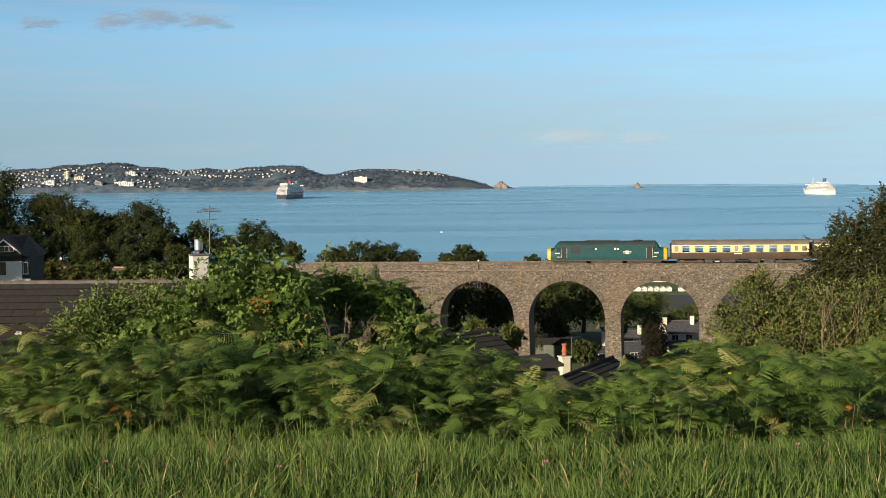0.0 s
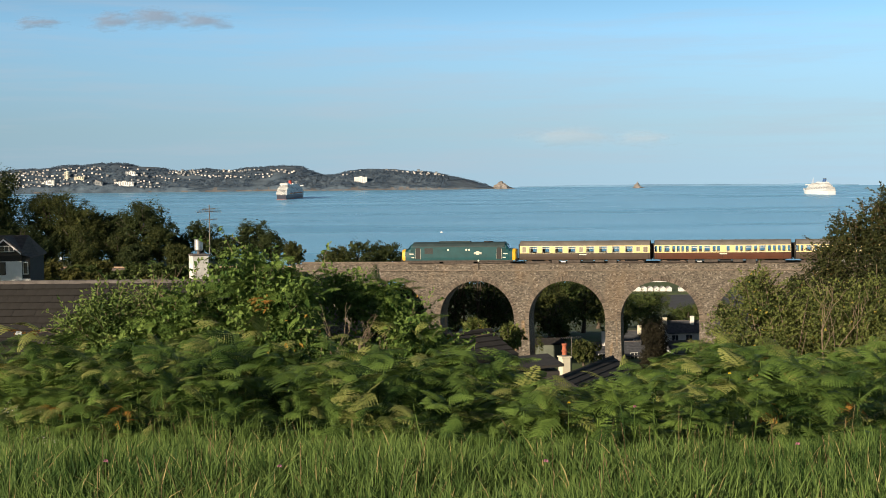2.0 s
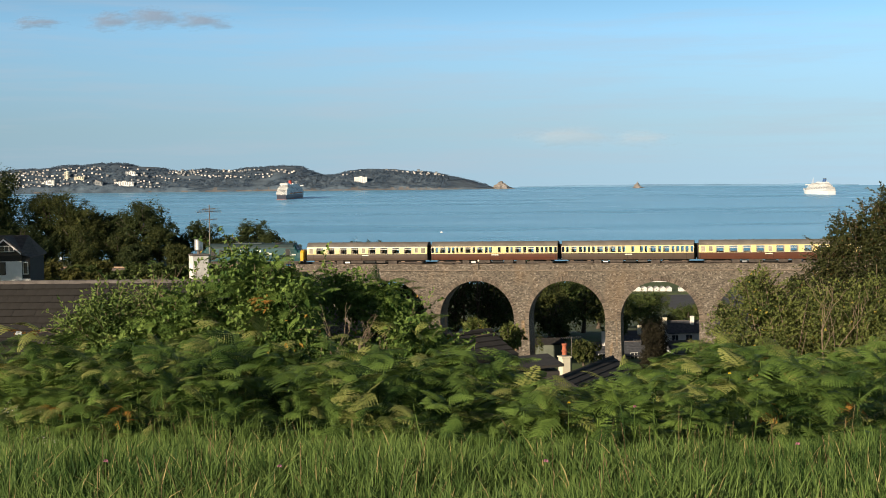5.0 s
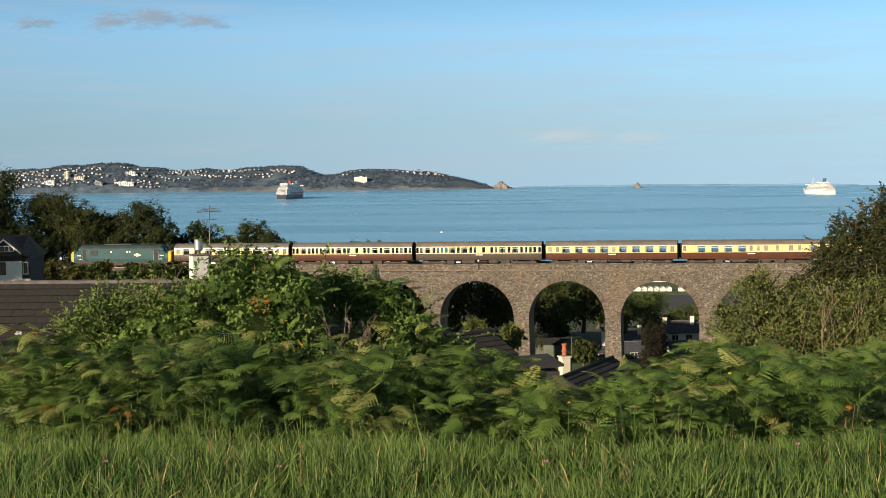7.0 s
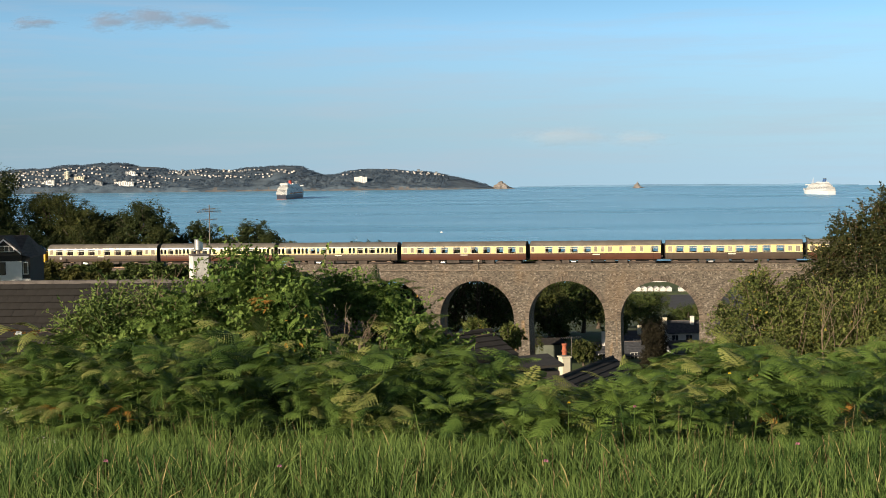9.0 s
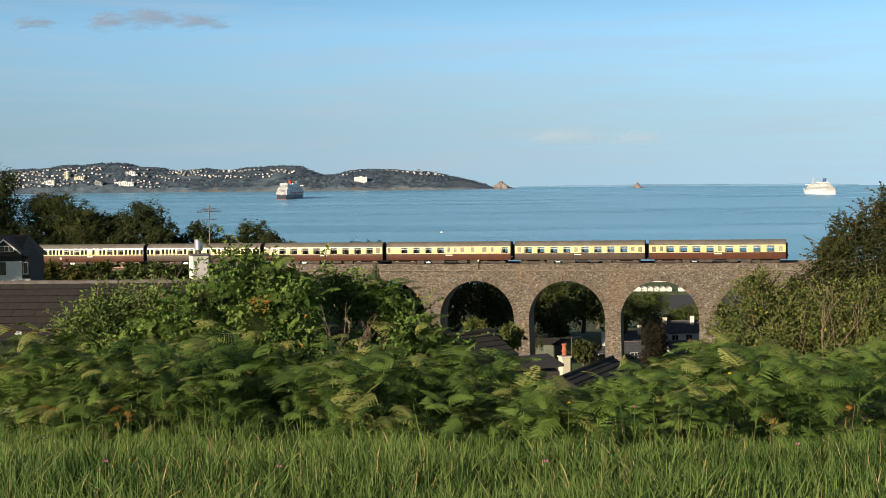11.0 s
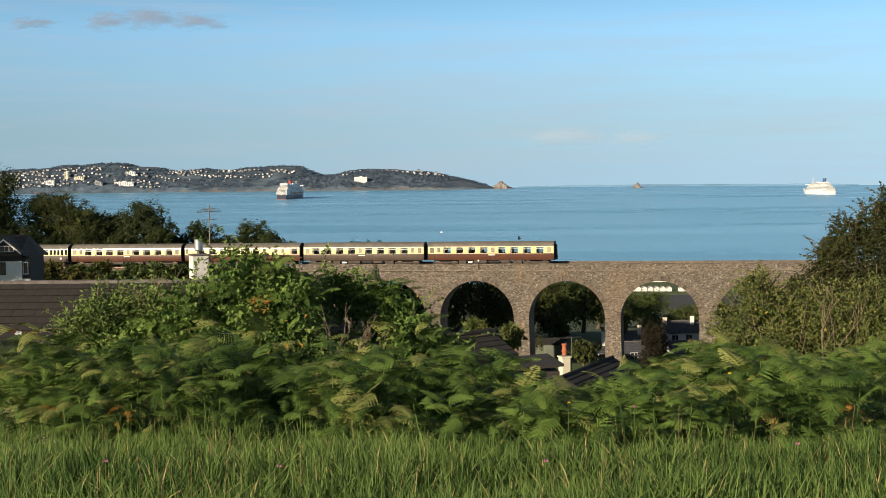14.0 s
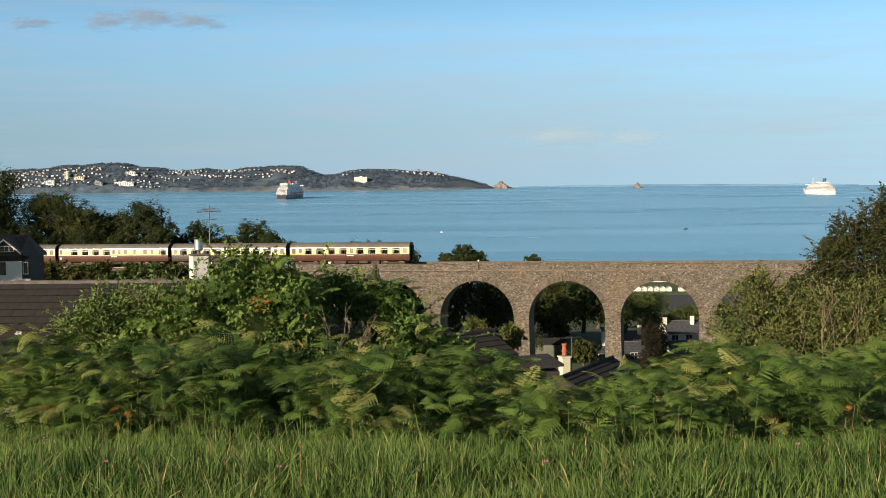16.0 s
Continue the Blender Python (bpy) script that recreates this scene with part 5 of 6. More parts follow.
def slate_house(m, w, d, wall_h, pitch, label, wallm="grey_wall", windows=3, material="slate", courses=9, ridge="ridge", gablem=None):
    """A house with its ridge along x."""
    t = thing("house", m, label, "house")
    part("wall", boxed(-w / 2, w / 2, -d / 2, d / 2, -3, wall_h), wallm, t)
    rise = d / 2 * pitch
    for s in (-1, 1):
        for k in range(courses):
            sl = bmesh.new()
            u0, u1 = k / courses, (k + 1) / courses
            e = 0.05
            loft(sl, [[(x, s * (d / 2 + 0.3) * u0, wall_h + rise * (1 - u0) + 0.05), (x, s * (d / 2 + 0.3) * u1, wall_h + rise * (1 - u1) + 0.05 + e), (x, s * (d / 2 + 0.3) * u1, wall_h + rise * (1 - u1) - 0.05), (x, s * (d / 2 + 0.3) * u0, wall_h + rise * (1 - u0) - 0.08)] for x in (-w / 2 - 0.25, w / 2 + 0.25)])
            part("slate_course", sl, material, t)
    part("ridge", tubed([(-w / 2 - 0.25, 0, wall_h + rise + 0.05), (w / 2 + 0.25, 0, wall_h + rise + 0.05)], [0.12, 0.12], 8), ridge, t)
    for e in (-1, 1):
        part("gable", loft(bmesh.new(), [[(e * (w / 2 - q), -d / 2, wall_h), (e * (w / 2 - q), d / 2, wall_h), (e * (w / 2 - q), 0, wall_h + rise - 0.05)] for q in (0.02, 0.3)]), gablem or wallm, t)
    for k in range(windows):
        x = -w / 2 + (k + 0.5) * w / windows
        for z in ([0.9] if wall_h < 3.5 else [0.9, 3.4]):
            wf = part("window", boxed(x - 0.7, x + 0.7, -d / 2 - 0.04, -d / 2 + 0.1, z, z + 1.2), "white", t)
            for q in (-0.33, 0.33):
                part("pane", boxed(x + q - 0.28, x + q + 0.28, -d / 2 - 0.05, -d / 2 - 0.038, z + 0.08, z + 1.12), "window", wf)
    return t


# roofs below the bank
slate_house(pose(0.16, 43.83, 56.2, 0, 0, 40), 3.6, 2.3, 2.2, 0.62, "low house with dark brown tiled roof below the bank", windows=0, courses=5, material="tile", ridge="tile", wallm="wood_dark")
shed = thing("shed", pose(4.1, 60, 52.0, 0, 0, 8), "dark timber shed with a flat felt roof", "shed")
part("wall", boxed(-1.35, 1.2, -1.5, 1.5, -2, 3.45), "wood_dark", shed)
part("roof", loft(bmesh.new(), [[(-1.6, y, 3.52), (1.35, y, 3.72), (1.35, y, 3.84), (-1.6, y, 3.64)] for y in (-1.75, 1.75)]), "tile", shed)
part("window", boxed(-0.5, 0.35, -1.54, -1.4, 1.75, 2.3), "white", shed)
part("pane", boxed(-0.44, 0.29, -1.56, -1.535, 1.8, 2.25), "window", shed)
slate_house(pose(8.3, 71, 49.0, 0, 0, 62), 7.5, 6.0, 3.0, 0.55, "house with dark tiled roof in the valley", windows=2, courses=9, material="tile", ridge="tile", wallm="wood_dark")
chimney("chimney", pose(6.83, 70, 53.1, 0, 0, 20), 0.52, 0.52, 1.3, "cream_wall", "cream rendered chimney with a tall red pot", (0,))
aerial(pose(7.25, 70.2, 54.0), 1.55, ((1.5, 1.1, 0.1, 10),), lean=0.0)


# white house among the trees by the line
def gabled_house():
    t = thing("house", pose(-51.0, 150, 50.4, 0, 0, 6), "white house with a dark timbered gable beside trees", "house")
    part("wall", boxed(-9, 0.9, -4, 4, -3, 4.5), "white", t)
    part("upper_wall", boxed(-9, 0.9, -4.02, 4, 4.504, 5.6), "wood_dark", t)
    part("side_wall", boxed(0.904, 1.8, -3.6, 4, -3, 5.1), "wood_dark", t)
    part("plinth", boxed(0.904, 1.85, -3.75, -3.604, -3, 2.4), "white", t)
    part("roof", loft(bmesh.new(), [[(x, -4.4, 5.4), (x, 0, 7.4), (x, 4.4, 5.4), (x, 4.4, 5.2), (x, 0, 7.1), (x, -4.4, 5.2)] for x in (-9.3, 0.9)]), "old_roof", t)
    part("hip", loft(bmesh.new(), [[(0.904, -4.4, 5.3), (0.904, 0, 7.4), (0.904, 4.4, 5.3), (0.904, 0, 5.1)], [(2.2, -4.4, 4.9), (2.15, -0.2, 5.0), (2.2, 4.4, 4.9), (2.15, 0, 4.8)]]), "old_roof", t)
    part("gable", prism(bmesh.new(), [(-2.5, 5.604), (0.7, 5.604), (-0.9, 7.05)], -4.3, -1.0), "wood_dark", t)
    for s in (-1, 1):
        part("gable_roof", loft(bmesh.new(), [[(-0.9, y, 7.4), (-0.9 + s * 2.0, y, 5.6), (-0.9 + s * 2.0, y, 5.45), (-0.9, y, 7.2)] for y in (-4.7, -0.6)]), "old_roof", t)
        part("barge_board", loft(bmesh.new(), [[(-0.9, y, 7.2), (-0.9 + s * 1.95, y, 5.5), (-0.9 + s * 1.95, y, 5.3), (-0.9, y, 6.98)] for y in (-4.78, -4.71)]), "white", t)
    wf = part("window", boxed(-2.0, 0.2, -4.4, -4.29, 5.62, 6.35), "white", t)
    for k in range(4):
        part("pane", boxed(-1.93 + k * 0.53, -1.47 + k * 0.53, -4.42, -4.395, 5.7, 6.28), "window", wf)
    wf = part("window", boxed(-2.7, -0.9, -4.1, -3.98, 2.9, 4.4), "wood_dark", t)
    for k in range(2):
        part("pane", boxed(-2.62 + k * 0.86, -1.84 + k * 0.86, -4.12, -4.095, 3.0, 4.3), "window", wf)
    wf = part("window", boxed(1.0, 1.6, -3.7, -3.58, 2.9, 4.4), "white", t)
    part("pane", boxed(1.08, 1.52, -3.72, -3.695, 3.0, 4.3), "window", wf)
    return t


gabled_house()

# houses seen through the arches
slate_house(pose(48.5, 243, 28.4, 0, 0, 6), 11, 7, 4.9, 0.55, "house with slate roof and white chimneys in the valley", "white", 4)
slate_house(pose(47.5, 231, 27.6, 0, 0, 8), 11, 7, 3.6, 0.5, "low house with slate roof and white gutter", "white", 2, gablem="slate")
slate_house(pose(36.5, 250, 26.6, 0, 0, 0), 8, 7, 4.0, 0.5, "grey house with slate roof beyond the viaduct", "grey_wall", 2)
slate_house(pose(30.5, 225, 27.6, 0, 0, 10), 12, 8, 4.0, 0.5, "grey slate-roofed house under the viaduct", "grey_wall", 2)
slate_house(pose(18.5, 225, 28.0, 0, 0, 0), 6, 6, 5.8, 0.2, "plain green rendered house, its shade put into the wall colour", "shade_green_wall", 0, material="tile", ridge="tile")
for x, y, z, h in ((43.2, 241.5, 34.6, 2.0), (48.6, 242, 35.8, 1.0), (52.6, 243, 35.8, 1.0), (39.4, 249, 32.2, 2.0), (29.0, 224, 34.6, 1.6)):
    chimney("chimney", pose(x, y, z - 0.6), 0.75, 0.6, h, "cream_wall" if h > 1.9 else "white", "pale rendered chimney on a slate roof", ())


# beach huts and the flat ground behind the beach
def hut(m, wallm):
    t = thing("beach_hut", m, "white wooden beach hut with a pointed roof", "beach hut", "row of beach huts")
    part("wall", prism(bmesh.new(), [(-1.25, 0), (1.25, 0), (1.25, 2.2), (0, 3.1), (-1.25, 2.2)], -1.3, 1.3), wallm, t)
    rf = bmesh.new()
    for s in (-1, 1):
        loft(rf, [[(0, y, 3.22), (s * 1.45, y, 2.18), (s * 1.45, y, 2.08), (0, y, 3.1)] for y in (-1.5, 1.45)])
    part("roof", rf, "grey_wall", t)
    part("door", boxed(-0.7, 0.7, -1.34, -1.29, 0.05, 2.0), "white", t)
    return t


h0 = hut(pose(88, 620, 3.7, 0, 0, 6), "white")
for k in range(1, 14):
    if k not in (9,):
        copy_thing(h0, pose(88 + 3.05 * k, 620 - 0.3 * k, 3.7, 0, 0, 6))
for k in range(22):
    copy_thing(h0, pose(96 + 2.9 * k, 684 - 0.4 * k, 2.6, 0, 0, 6))
tagged(part("road", loft(bmesh.new(), [[(x, 470, ground_z(x, 470) + 0.4), (x, 520, ground_z(x, 520) + 0.4), (x, 600, 4.35), (x, 600, 4.1), (x, 520, ground_z(x, 520)), (x, 470, ground_z(x, 470))] for x in (98, 110, 150)]), "tarmac", None), "grey tarmac car park behind the beach huts", "car park", kind="structure")
tagged(part("lawn", boxed(60, 190, 604, 668, 3.0, 4.3), "lawn", None), "mown green behind the beach", "lawn", kind="structure")


# ---- trees ----
def tree(name, x, y, top, r, material, label, category="tree", ground=None, leaf=0.42, clumps=260, per=34, squash=1.08, seed=0, wide=1.0, ry=None):
    """A broad tree whose crown is a heap of uneven lumps."""
    rr = random.Random(seed + int(x * 10) + int(y))
    z0 = min(ground_z(x, y), top - r) if ground is None else ground
    t = thing(name, pose(x, y, z0), label, category)
    h = top - z0
    rz = min(r * squash, h * 0.45)
    lumps = [(0, 0, h - rz * 1.05, r * 0.74 * wide, r * 0.72, rz * 0.9)]
    for k in range(15):
        a, e = k * 2.4 + rr.uniform(-0.4, 0.4), rr.uniform(-0.75, 1.25)
        q = r * rr.uniform(0.6, 0.8)
        b = r * rr.uniform(0.22, 0.4)
        lumps.append((q * math.cos(a) * math.cos(e) * 1.1 * wide, q * math.sin(a) * math.cos(e), h - rz * 1.05 + rz * 0.78 * math.sin(e), b * wide, b, b * 0.8 * rz / r))
    foliage("crown", material, lumps, clumps, per, leaf, t, spread=0.3, hollow=0.78)
    foliage("inner_crown", material, [(*l[:3], l[3] * 0.72, l[4] * 0.72, l[5] * 0.72) for l in lumps[:1]], clumps // 3, 12, leaf * 3.0, t, spread=0.3, hollow=0.7)
    limbs("trunk", (0, 0, -0.3), (0, 0, h - rz * 0.9), lumps[1::2], max(0.14, r * 0.075), t, seed=rr.randint(0, 999))
    return t


BL = "broad leafy tree in evening light by the railway, seen or added unseen for shade"
for x, y, top, r, mt in ((-82.3, 226, 67.3, 7.2, "tree_dark"), (-80.5, 221, 60, 4.6, "tree_dark"), (-75.5, 221, 57, 4.4, "tree_dark"), (-71.5, 220, 54, 4.2, "tree_dark"), (-64, 222, 53, 3.6, "tree"), (-55, 222, 52.6, 3.4, "tree_dark"), (-48, 224, 52.2, 3.0, "tree"), (-72, 230, 62.0, 7.4, "tree"), (-75, 224, 55, 4.5, "tree"), (-66, 226, 56.5, 4.6, "tree"), (-61.5, 234, 57.9, 3.6, "tree_dark"), (-64.8, 233, 58.6, 4.0, "tree_dark"), (-66.8, 229, 60.2, 4.3, "tree"), (-55.3, 230, 60.7, 6.0, "tree_dark"), (-52, 227, 55.5, 3.6, "tree"), (-59, 226, 54.5, 3.6, "tree"), (-49.5, 232, 54.2, 3.2, "tree_dark"), (-45.1, 232, 56.6, 3.1, "tree_dark"), (-41, 232, 53.4, 3.0, "tree_dark"),
                         (-36.5, 236, 56.6, 3.8, "tree_dark"), (-31.8, 230, 54.5, 2.8, "tree_dark"), (-25.8, 214, 53.3, 2.0, "tree"), (-64, 240, 57, 5, "tree_dark"), (-20, 232, 51, 4, "tree"), (-78, 214, 56, 4.4, "tree_dark"), (-83, 217, 59, 5.5, "tree_dark"),
                         # the last two stand out of view, added to shade the gabled house
                         (-14.5, 216, 53.6, 3.6, "tree_dark"), (-10, 217, 53.0, 3.3, "tree_dark"), (-6, 217.5, 51.6, 2.4, "tree_dark"), (-18.5, 216, 52.4, 2.8, "tree"), (3.5, 215, 52.6, 2.6, "tree_dark"), (0.5, 216, 51.2, 2.0, "tree"), (6, 215.5, 51.4, 1.8, "hedge"), (71, 226, 53.2, 2.9, "tree"), (75, 232, 52, 3.0, "tree"), (15.5, 214, 50.5, 1.8, "hedge"), (-61, 139, 63, 6, "tree"), (-66, 146, 62, 6, "tree")):
    tree("tree", x, y, top, r, mt, BL, clumps=int(60 + 7.5 * r * r) if r > 4.2 else int(90 + 8 * r * r), leaf=0.21 + 0.012 * r, per=36)
BV = "leafy tree in the shaded valley beyond the viaduct"
for x, y, top, r, mt in ((2, 216, 48.8, 5.5, "tree_dark"), (8, 224, 48.2, 6, "tree_dark"), (-5, 218, 48.6, 5.5, "tree_dark"), (-13, 219, 47.6, 5, "tree_dark"), (18, 262, 44.2, 8, "tree"), (25, 266, 43.8, 7, "hedge"), (31, 275, 42.5, 7, "tree"), (12, 250, 44.8, 7, "tree"), (21, 245, 42, 5, "tree"), (22, 236, 37.5, 2.6, "hedge"),
                         (48, 330, 32.5, 7, "hedge"), (57, 345, 31.5, 6.5, "hedge"), (66, 335, 28.5, 6, "hedge"), (40, 320, 35, 8, "tree"), (76, 345, 29, 6, "hedge"), (85, 380, 23, 7, "tree"), (52, 300, 30, 6, "tree"), (62, 300, 29, 6, "hedge"), (13, 208, 40, 3.5, "tree"), (24, 212, 36, 3, "tree"), (60, 226, 47, 6, "tree"), (68, 240, 46, 7, "tree"), (72, 215, 48, 6, "tree"), (84, 220, 49, 7, "tree"), (33, 236, 38, 2.5, "hedge"), (57, 262, 38, 4, "tree")):
    tree("tree", x, y, top, r, mt, BV, clumps=int(40 + 3.8 * r * r), leaf=0.32, per=24)
tree("beech_tree", 34.9, 205, 40.8, 2.5, "copper", "tall dark-leaved tree beside the viaduct", clumps=300, leaf=0.22, squash=2.3, ground=29.5)
tree("shrub", 2.8, 112, 51.9, 1.7, "thorn", "pale half-bare shrub before the viaduct", "shrub", clumps=90, leaf=0.2, per=26)
tree("shrub", 6.4, 118, 50.6, 1.3, "thorn", "pale half-bare shrub before the viaduct", "shrub", clumps=60, leaf=0.2, per=26)
BB = "bushy scrub growing along the railway bank"
for x, y, top, r in ((-55, 200, 52.6, 2.2), (-50, 201, 51.6, 2.0), (-46, 199, 52.2, 1.8), (-42, 198, 51.8, 2.0), (-38, 199, 52.8, 2.0), (-34, 196, 51.5, 2.0), (-60, 203, 51, 2.0), (-30, 193, 51, 2.4), (-65, 204, 51.5, 2.2), (-25, 190, 50.4, 2.6), (-57, 190, 51, 2.0), *[(-67 + 2.7 * k, 194 + 5 * math.sin(k * 2.1), 49.9 + 0.7 * math.sin(k * 3.7), 1.7 + 0.5 * math.sin(k * 1.3)) for k in range(15)]):
    top = min(top, 50.7 + 0.35 * math.sin(x * 1.7))
    tree("bush", x, y, top, r, "tree_warm" if int(x) % 2 else "hedge", BB, "bush", clumps=52, leaf=0.3)


# ---- the bank in front: shrubs ----
def shrub(name, m, lumps, material, leaf, clumps, per, label, category="shrub", spread=0.3, slim=0.7, stems=10, droop=0.4, twig="twig", shoots=0):
    t = thing(name, m, label, category)
    tagged(foliage("leaves", material, lumps, clumps, per, leaf, t, spread, 0.6, slim, droop), kind="stuff")
    tagged(foliage("inner_leaves", material, [(*l[:3], l[3] * 0.75, l[4] * 0.75, l[5] * 0.75) for l in lumps], clumps // 4, 12, leaf * 1.35, t, spread, 0.4, slim, droop), kind="stuff")
    if shoots:
        P, A, U = [], [], []
        bare = bmesh.new()
        sr = random.Random(8)
        for _ in range(shoots):
            l = sr.choice(lumps)
            d = Vector((sr.gauss(0, 0.7), sr.gauss(-0.45, 0.6), sr.gauss(0.45, 0.5))).normalized()
            p = Vector([c + q * r * 0.85 for c, q, r in zip(l[:3], d, l[3:])])
            way = (d + Vector((sr.gauss(0, 0.35), sr.gauss(0, 0.35), 0.5 + sr.gauss(0, 0.3)))).normalized()
            ln = sr.uniform(4, 10) * leaf
            bow = Vector((sr.gauss(0, 0.2), sr.gauss(0, 0.2), -0.25)) * ln
            tube(bare, [p, p + way * ln * 0.5 + bow * 0.25, p + way * ln + bow], [0.006, 0.005, 0.002], 3, False)
            for j in range(int(ln / leaf * 2.2)):
                u = (j + 0.6) / (ln / leaf * 2.2)
                P.append(p + way * ln * u + bow * u * u)
                A.append(way * 0.6 + Vector((sr.gauss(0, 0.8), sr.gauss(0, 0.8), sr.gauss(-0.1, 0.6))))
                U.append(Vector((sr.gauss(-0.4, 0.5), sr.gauss(-0.5, 0.5), 0.7)))
        size = leaf * rng.uniform(0.6, 1.2, len(P))
        vv, ff = leaf_arrays(np.array([tuple(p) for p in P]), np.array([tuple(a) for a in A]), unit(np.array([tuple(u) for u in U])), size, size * slim)
        tagged(np_mesh("shoot_foliage", vv, ff, material, t), kind="stuff")
        tagged(part("shoot_wood", bare, twig, t), kind="stuff")
    rr = random.Random(3)
    bm = bmesh.new()
    for k in range(stems):
        l = rr.choice(lumps)
        a = Vector((l[0] * 0.6, l[1] * 0.6, -0.1))
        b = Vector(l[:3]) + Vector((rr.uniform(-1, 1) * l[3], rr.uniform(-1, 0.4) * l[4], rr.uniform(-0.3, 1.05) * l[5]))
        tube(bm, [a, a.lerp(b, 0.5) + Vector((rr.uniform(-0.15, 0.15), rr.uniform(-0.15, 0.15), 0.1)), b], [0.02, 0.014, 0.004], 5)
    tagged(part("branchwork", bm, twig, t), kind="stuff")
    return t


gz = ground_z(-1.8, 19)
MOUND = [(-1.3, -0.4, 3.0, 0.36, 0.45, 0.5), (-0.85, -0.2, 2.85, 0.42, 0.5, 0.5), (-0.45, -0.4, 2.6, 0.45, 0.5, 0.45), (-1.1, -0.3, 2.5, 0.5, 0.5, 0.5), (-1.75, -0.3, 2.2, 0.45, 0.6, 0.5), (0.1, 1.3, 2.55, 0.45, 0.5, 0.45), (0.55, 1.5, 2.4, 0.42, 0.5, 0.45), (0.98, 0.5, 2.6, 0.24, 0.3, 0.36), (1.05, 0.8, 1.9, 0.4, 0.5, 0.45),
         (1.4, 0.5, 1.8, 0.4, 0.5, 0.5), (1.75, 0.3, 1.45, 0.4, 0.45, 0.5), (2.0, 0.2, 0.95, 0.4, 0.45, 0.5), (-2.2, 0, 1.7, 0.5, 0.6, 0.5), (-1.2, -0.6, 1.9, 0.6, 0.5, 0.6), (-0.5, -0.5, 1.7, 0.55, 0.5, 0.5), (0.2, 0.1, 1.5, 0.55, 0.5, 0.5), (0.85, -0.1, 1.45, 0.5, 0.5, 0.45), (0.7, -0.4, 0.9, 0.7, 0.6, 0.5), (1.55, 0, 1.0, 0.45, 0.5, 0.5), (-2.6, 0, 1.2, 0.6, 0.6, 0.6), (-1.6, -0.7, 1.1, 0.7, 0.5, 0.6), (-0.4, -0.7, 0.9, 0.8, 0.5, 0.5),
         (-2.3, -0.3, 2.2, 0.5, 0.5, 0.4), (-2.9, -0.4, 1.85, 0.6, 0.5, 0.4), (-1.9, -0.5, 2.65, 0.35, 0.4, 0.35), (1.3, -0.2, 2.05, 0.35, 0.4, 0.3), (1.6, -0.1, 1.75, 0.4, 0.4, 0.3),
         (-1.0, -0.9, 1.6, 0.6, 0.4, 0.5), (0.1, -0.8, 1.5, 0.6, 0.4, 0.5), (0.9, -0.6, 1.3, 0.6, 0.4, 0.5), (-2.0, -0.8, 1.5, 0.6, 0.4, 0.5), (-0.6, -0.8, 2.1, 0.5, 0.4, 0.4)]
mound = shrub("climber_mound", pose(-1.8, 19, gz), MOUND, "climber", 0.08, 1800, 20, "green mound of climbing leaves over the bracken", spread=0.34, droop=0.9, stems=24, shoots=90)
gz = ground_z(-4.9, 19)
shrub("elder_bush", pose(-4.9, 19.5, gz), [(-0.3, 0, 2.3, 0.4, 0.5, 0.5), (0.4, 0, 2.4, 0.35, 0.5, 0.4), (0.95, 0, 2.05, 0.35, 0.4, 0.4), (-0.8, 0, 2.0, 0.35, 0.4, 0.4), (-0.4, 0, 2.0, 0.6, 0.6, 0.7), (0.3, 0, 1.9, 0.55, 0.6, 0.8), (0.9, 0, 1.7, 0.5, 0.5, 0.6), (-0.9, 0, 1.7, 0.5, 0.5, 0.6), (0, -0.3, 1.1, 1.2, 0.6, 0.7), (1.3, 0, 1.3, 0.5, 0.5, 0.6)], "elder", 0.085, 1150, 16, "young leafy bush with pale bare twigs", slim=0.42, stems=14, droop=0.2, shoots=120)
gz = ground_z(8.2, 26)
shrub("hawthorn_hedge", pose(8.2, 26, gz), [(-1.6, 0, 1.8, 1.1, 1.0, 1.5), (-0.4, 0.3, 2.0, 1.2, 1.0, 1.3), (0.8, 0, 1.9, 1.3, 1.0, 1.5), (2.0, 0.2, 2.2, 1.3, 1.0, 1.5), (3.0, 0, 2.0, 1.2, 1, 1.5), (-2.3, 0, 1.2, 0.8, 0.8, 1.1), (0.5, -0.5, 0.9, 2.4, 0.8, 1.0), (-1.5, 0.2, 2.9, 0.4, 0.5, 0.6)],
      "thorn", 0.058, 3400, 15, "yellowing hawthorn hedge with bare pale twigs", spread=0.15, slim=0.8, stems=90, droop=-0.15, shoots=520)
gz = ground_z(11.6, 33)
shrub("hawthorn_tree", pose(11.6, 33, gz), [(1.0, 0, 5.8, 0.6, 0.8, 0.75), (0.3, 0, 5.5, 0.45, 0.7, 0.6), (-0.2, 0, 5.0, 0.5, 0.7, 0.6), (-0.9, 0, 4.7, 0.45, 0.7, 0.6), (-1.4, 0, 4.0, 0.45, 0.7, 0.6), (-1.9, 0, 3.2, 0.5, 0.7, 0.6), (0.7, 0, 4.6, 1.0, 1.1, 1.1), (-0.2, 0, 3.9, 1.3, 1.2, 1.3), (1.4, 0, 4.2, 1.2, 1.2, 1.6), (-1.1, 0, 2.9, 1.1, 1.1, 1.1), (0.4, -0.3, 2.5, 1.8, 1.2, 1.5), (-1.6, 0, 2.0, 0.9, 1.0, 1.0), (1.6, 0, 2.2, 1.5, 1.2, 1.6)],
      "thorn_dark", 0.06, 4600, 15, "dark green hawthorn tree with spiky outline", "tree", spread=0.17, slim=0.8, stems=50, shoots=420)


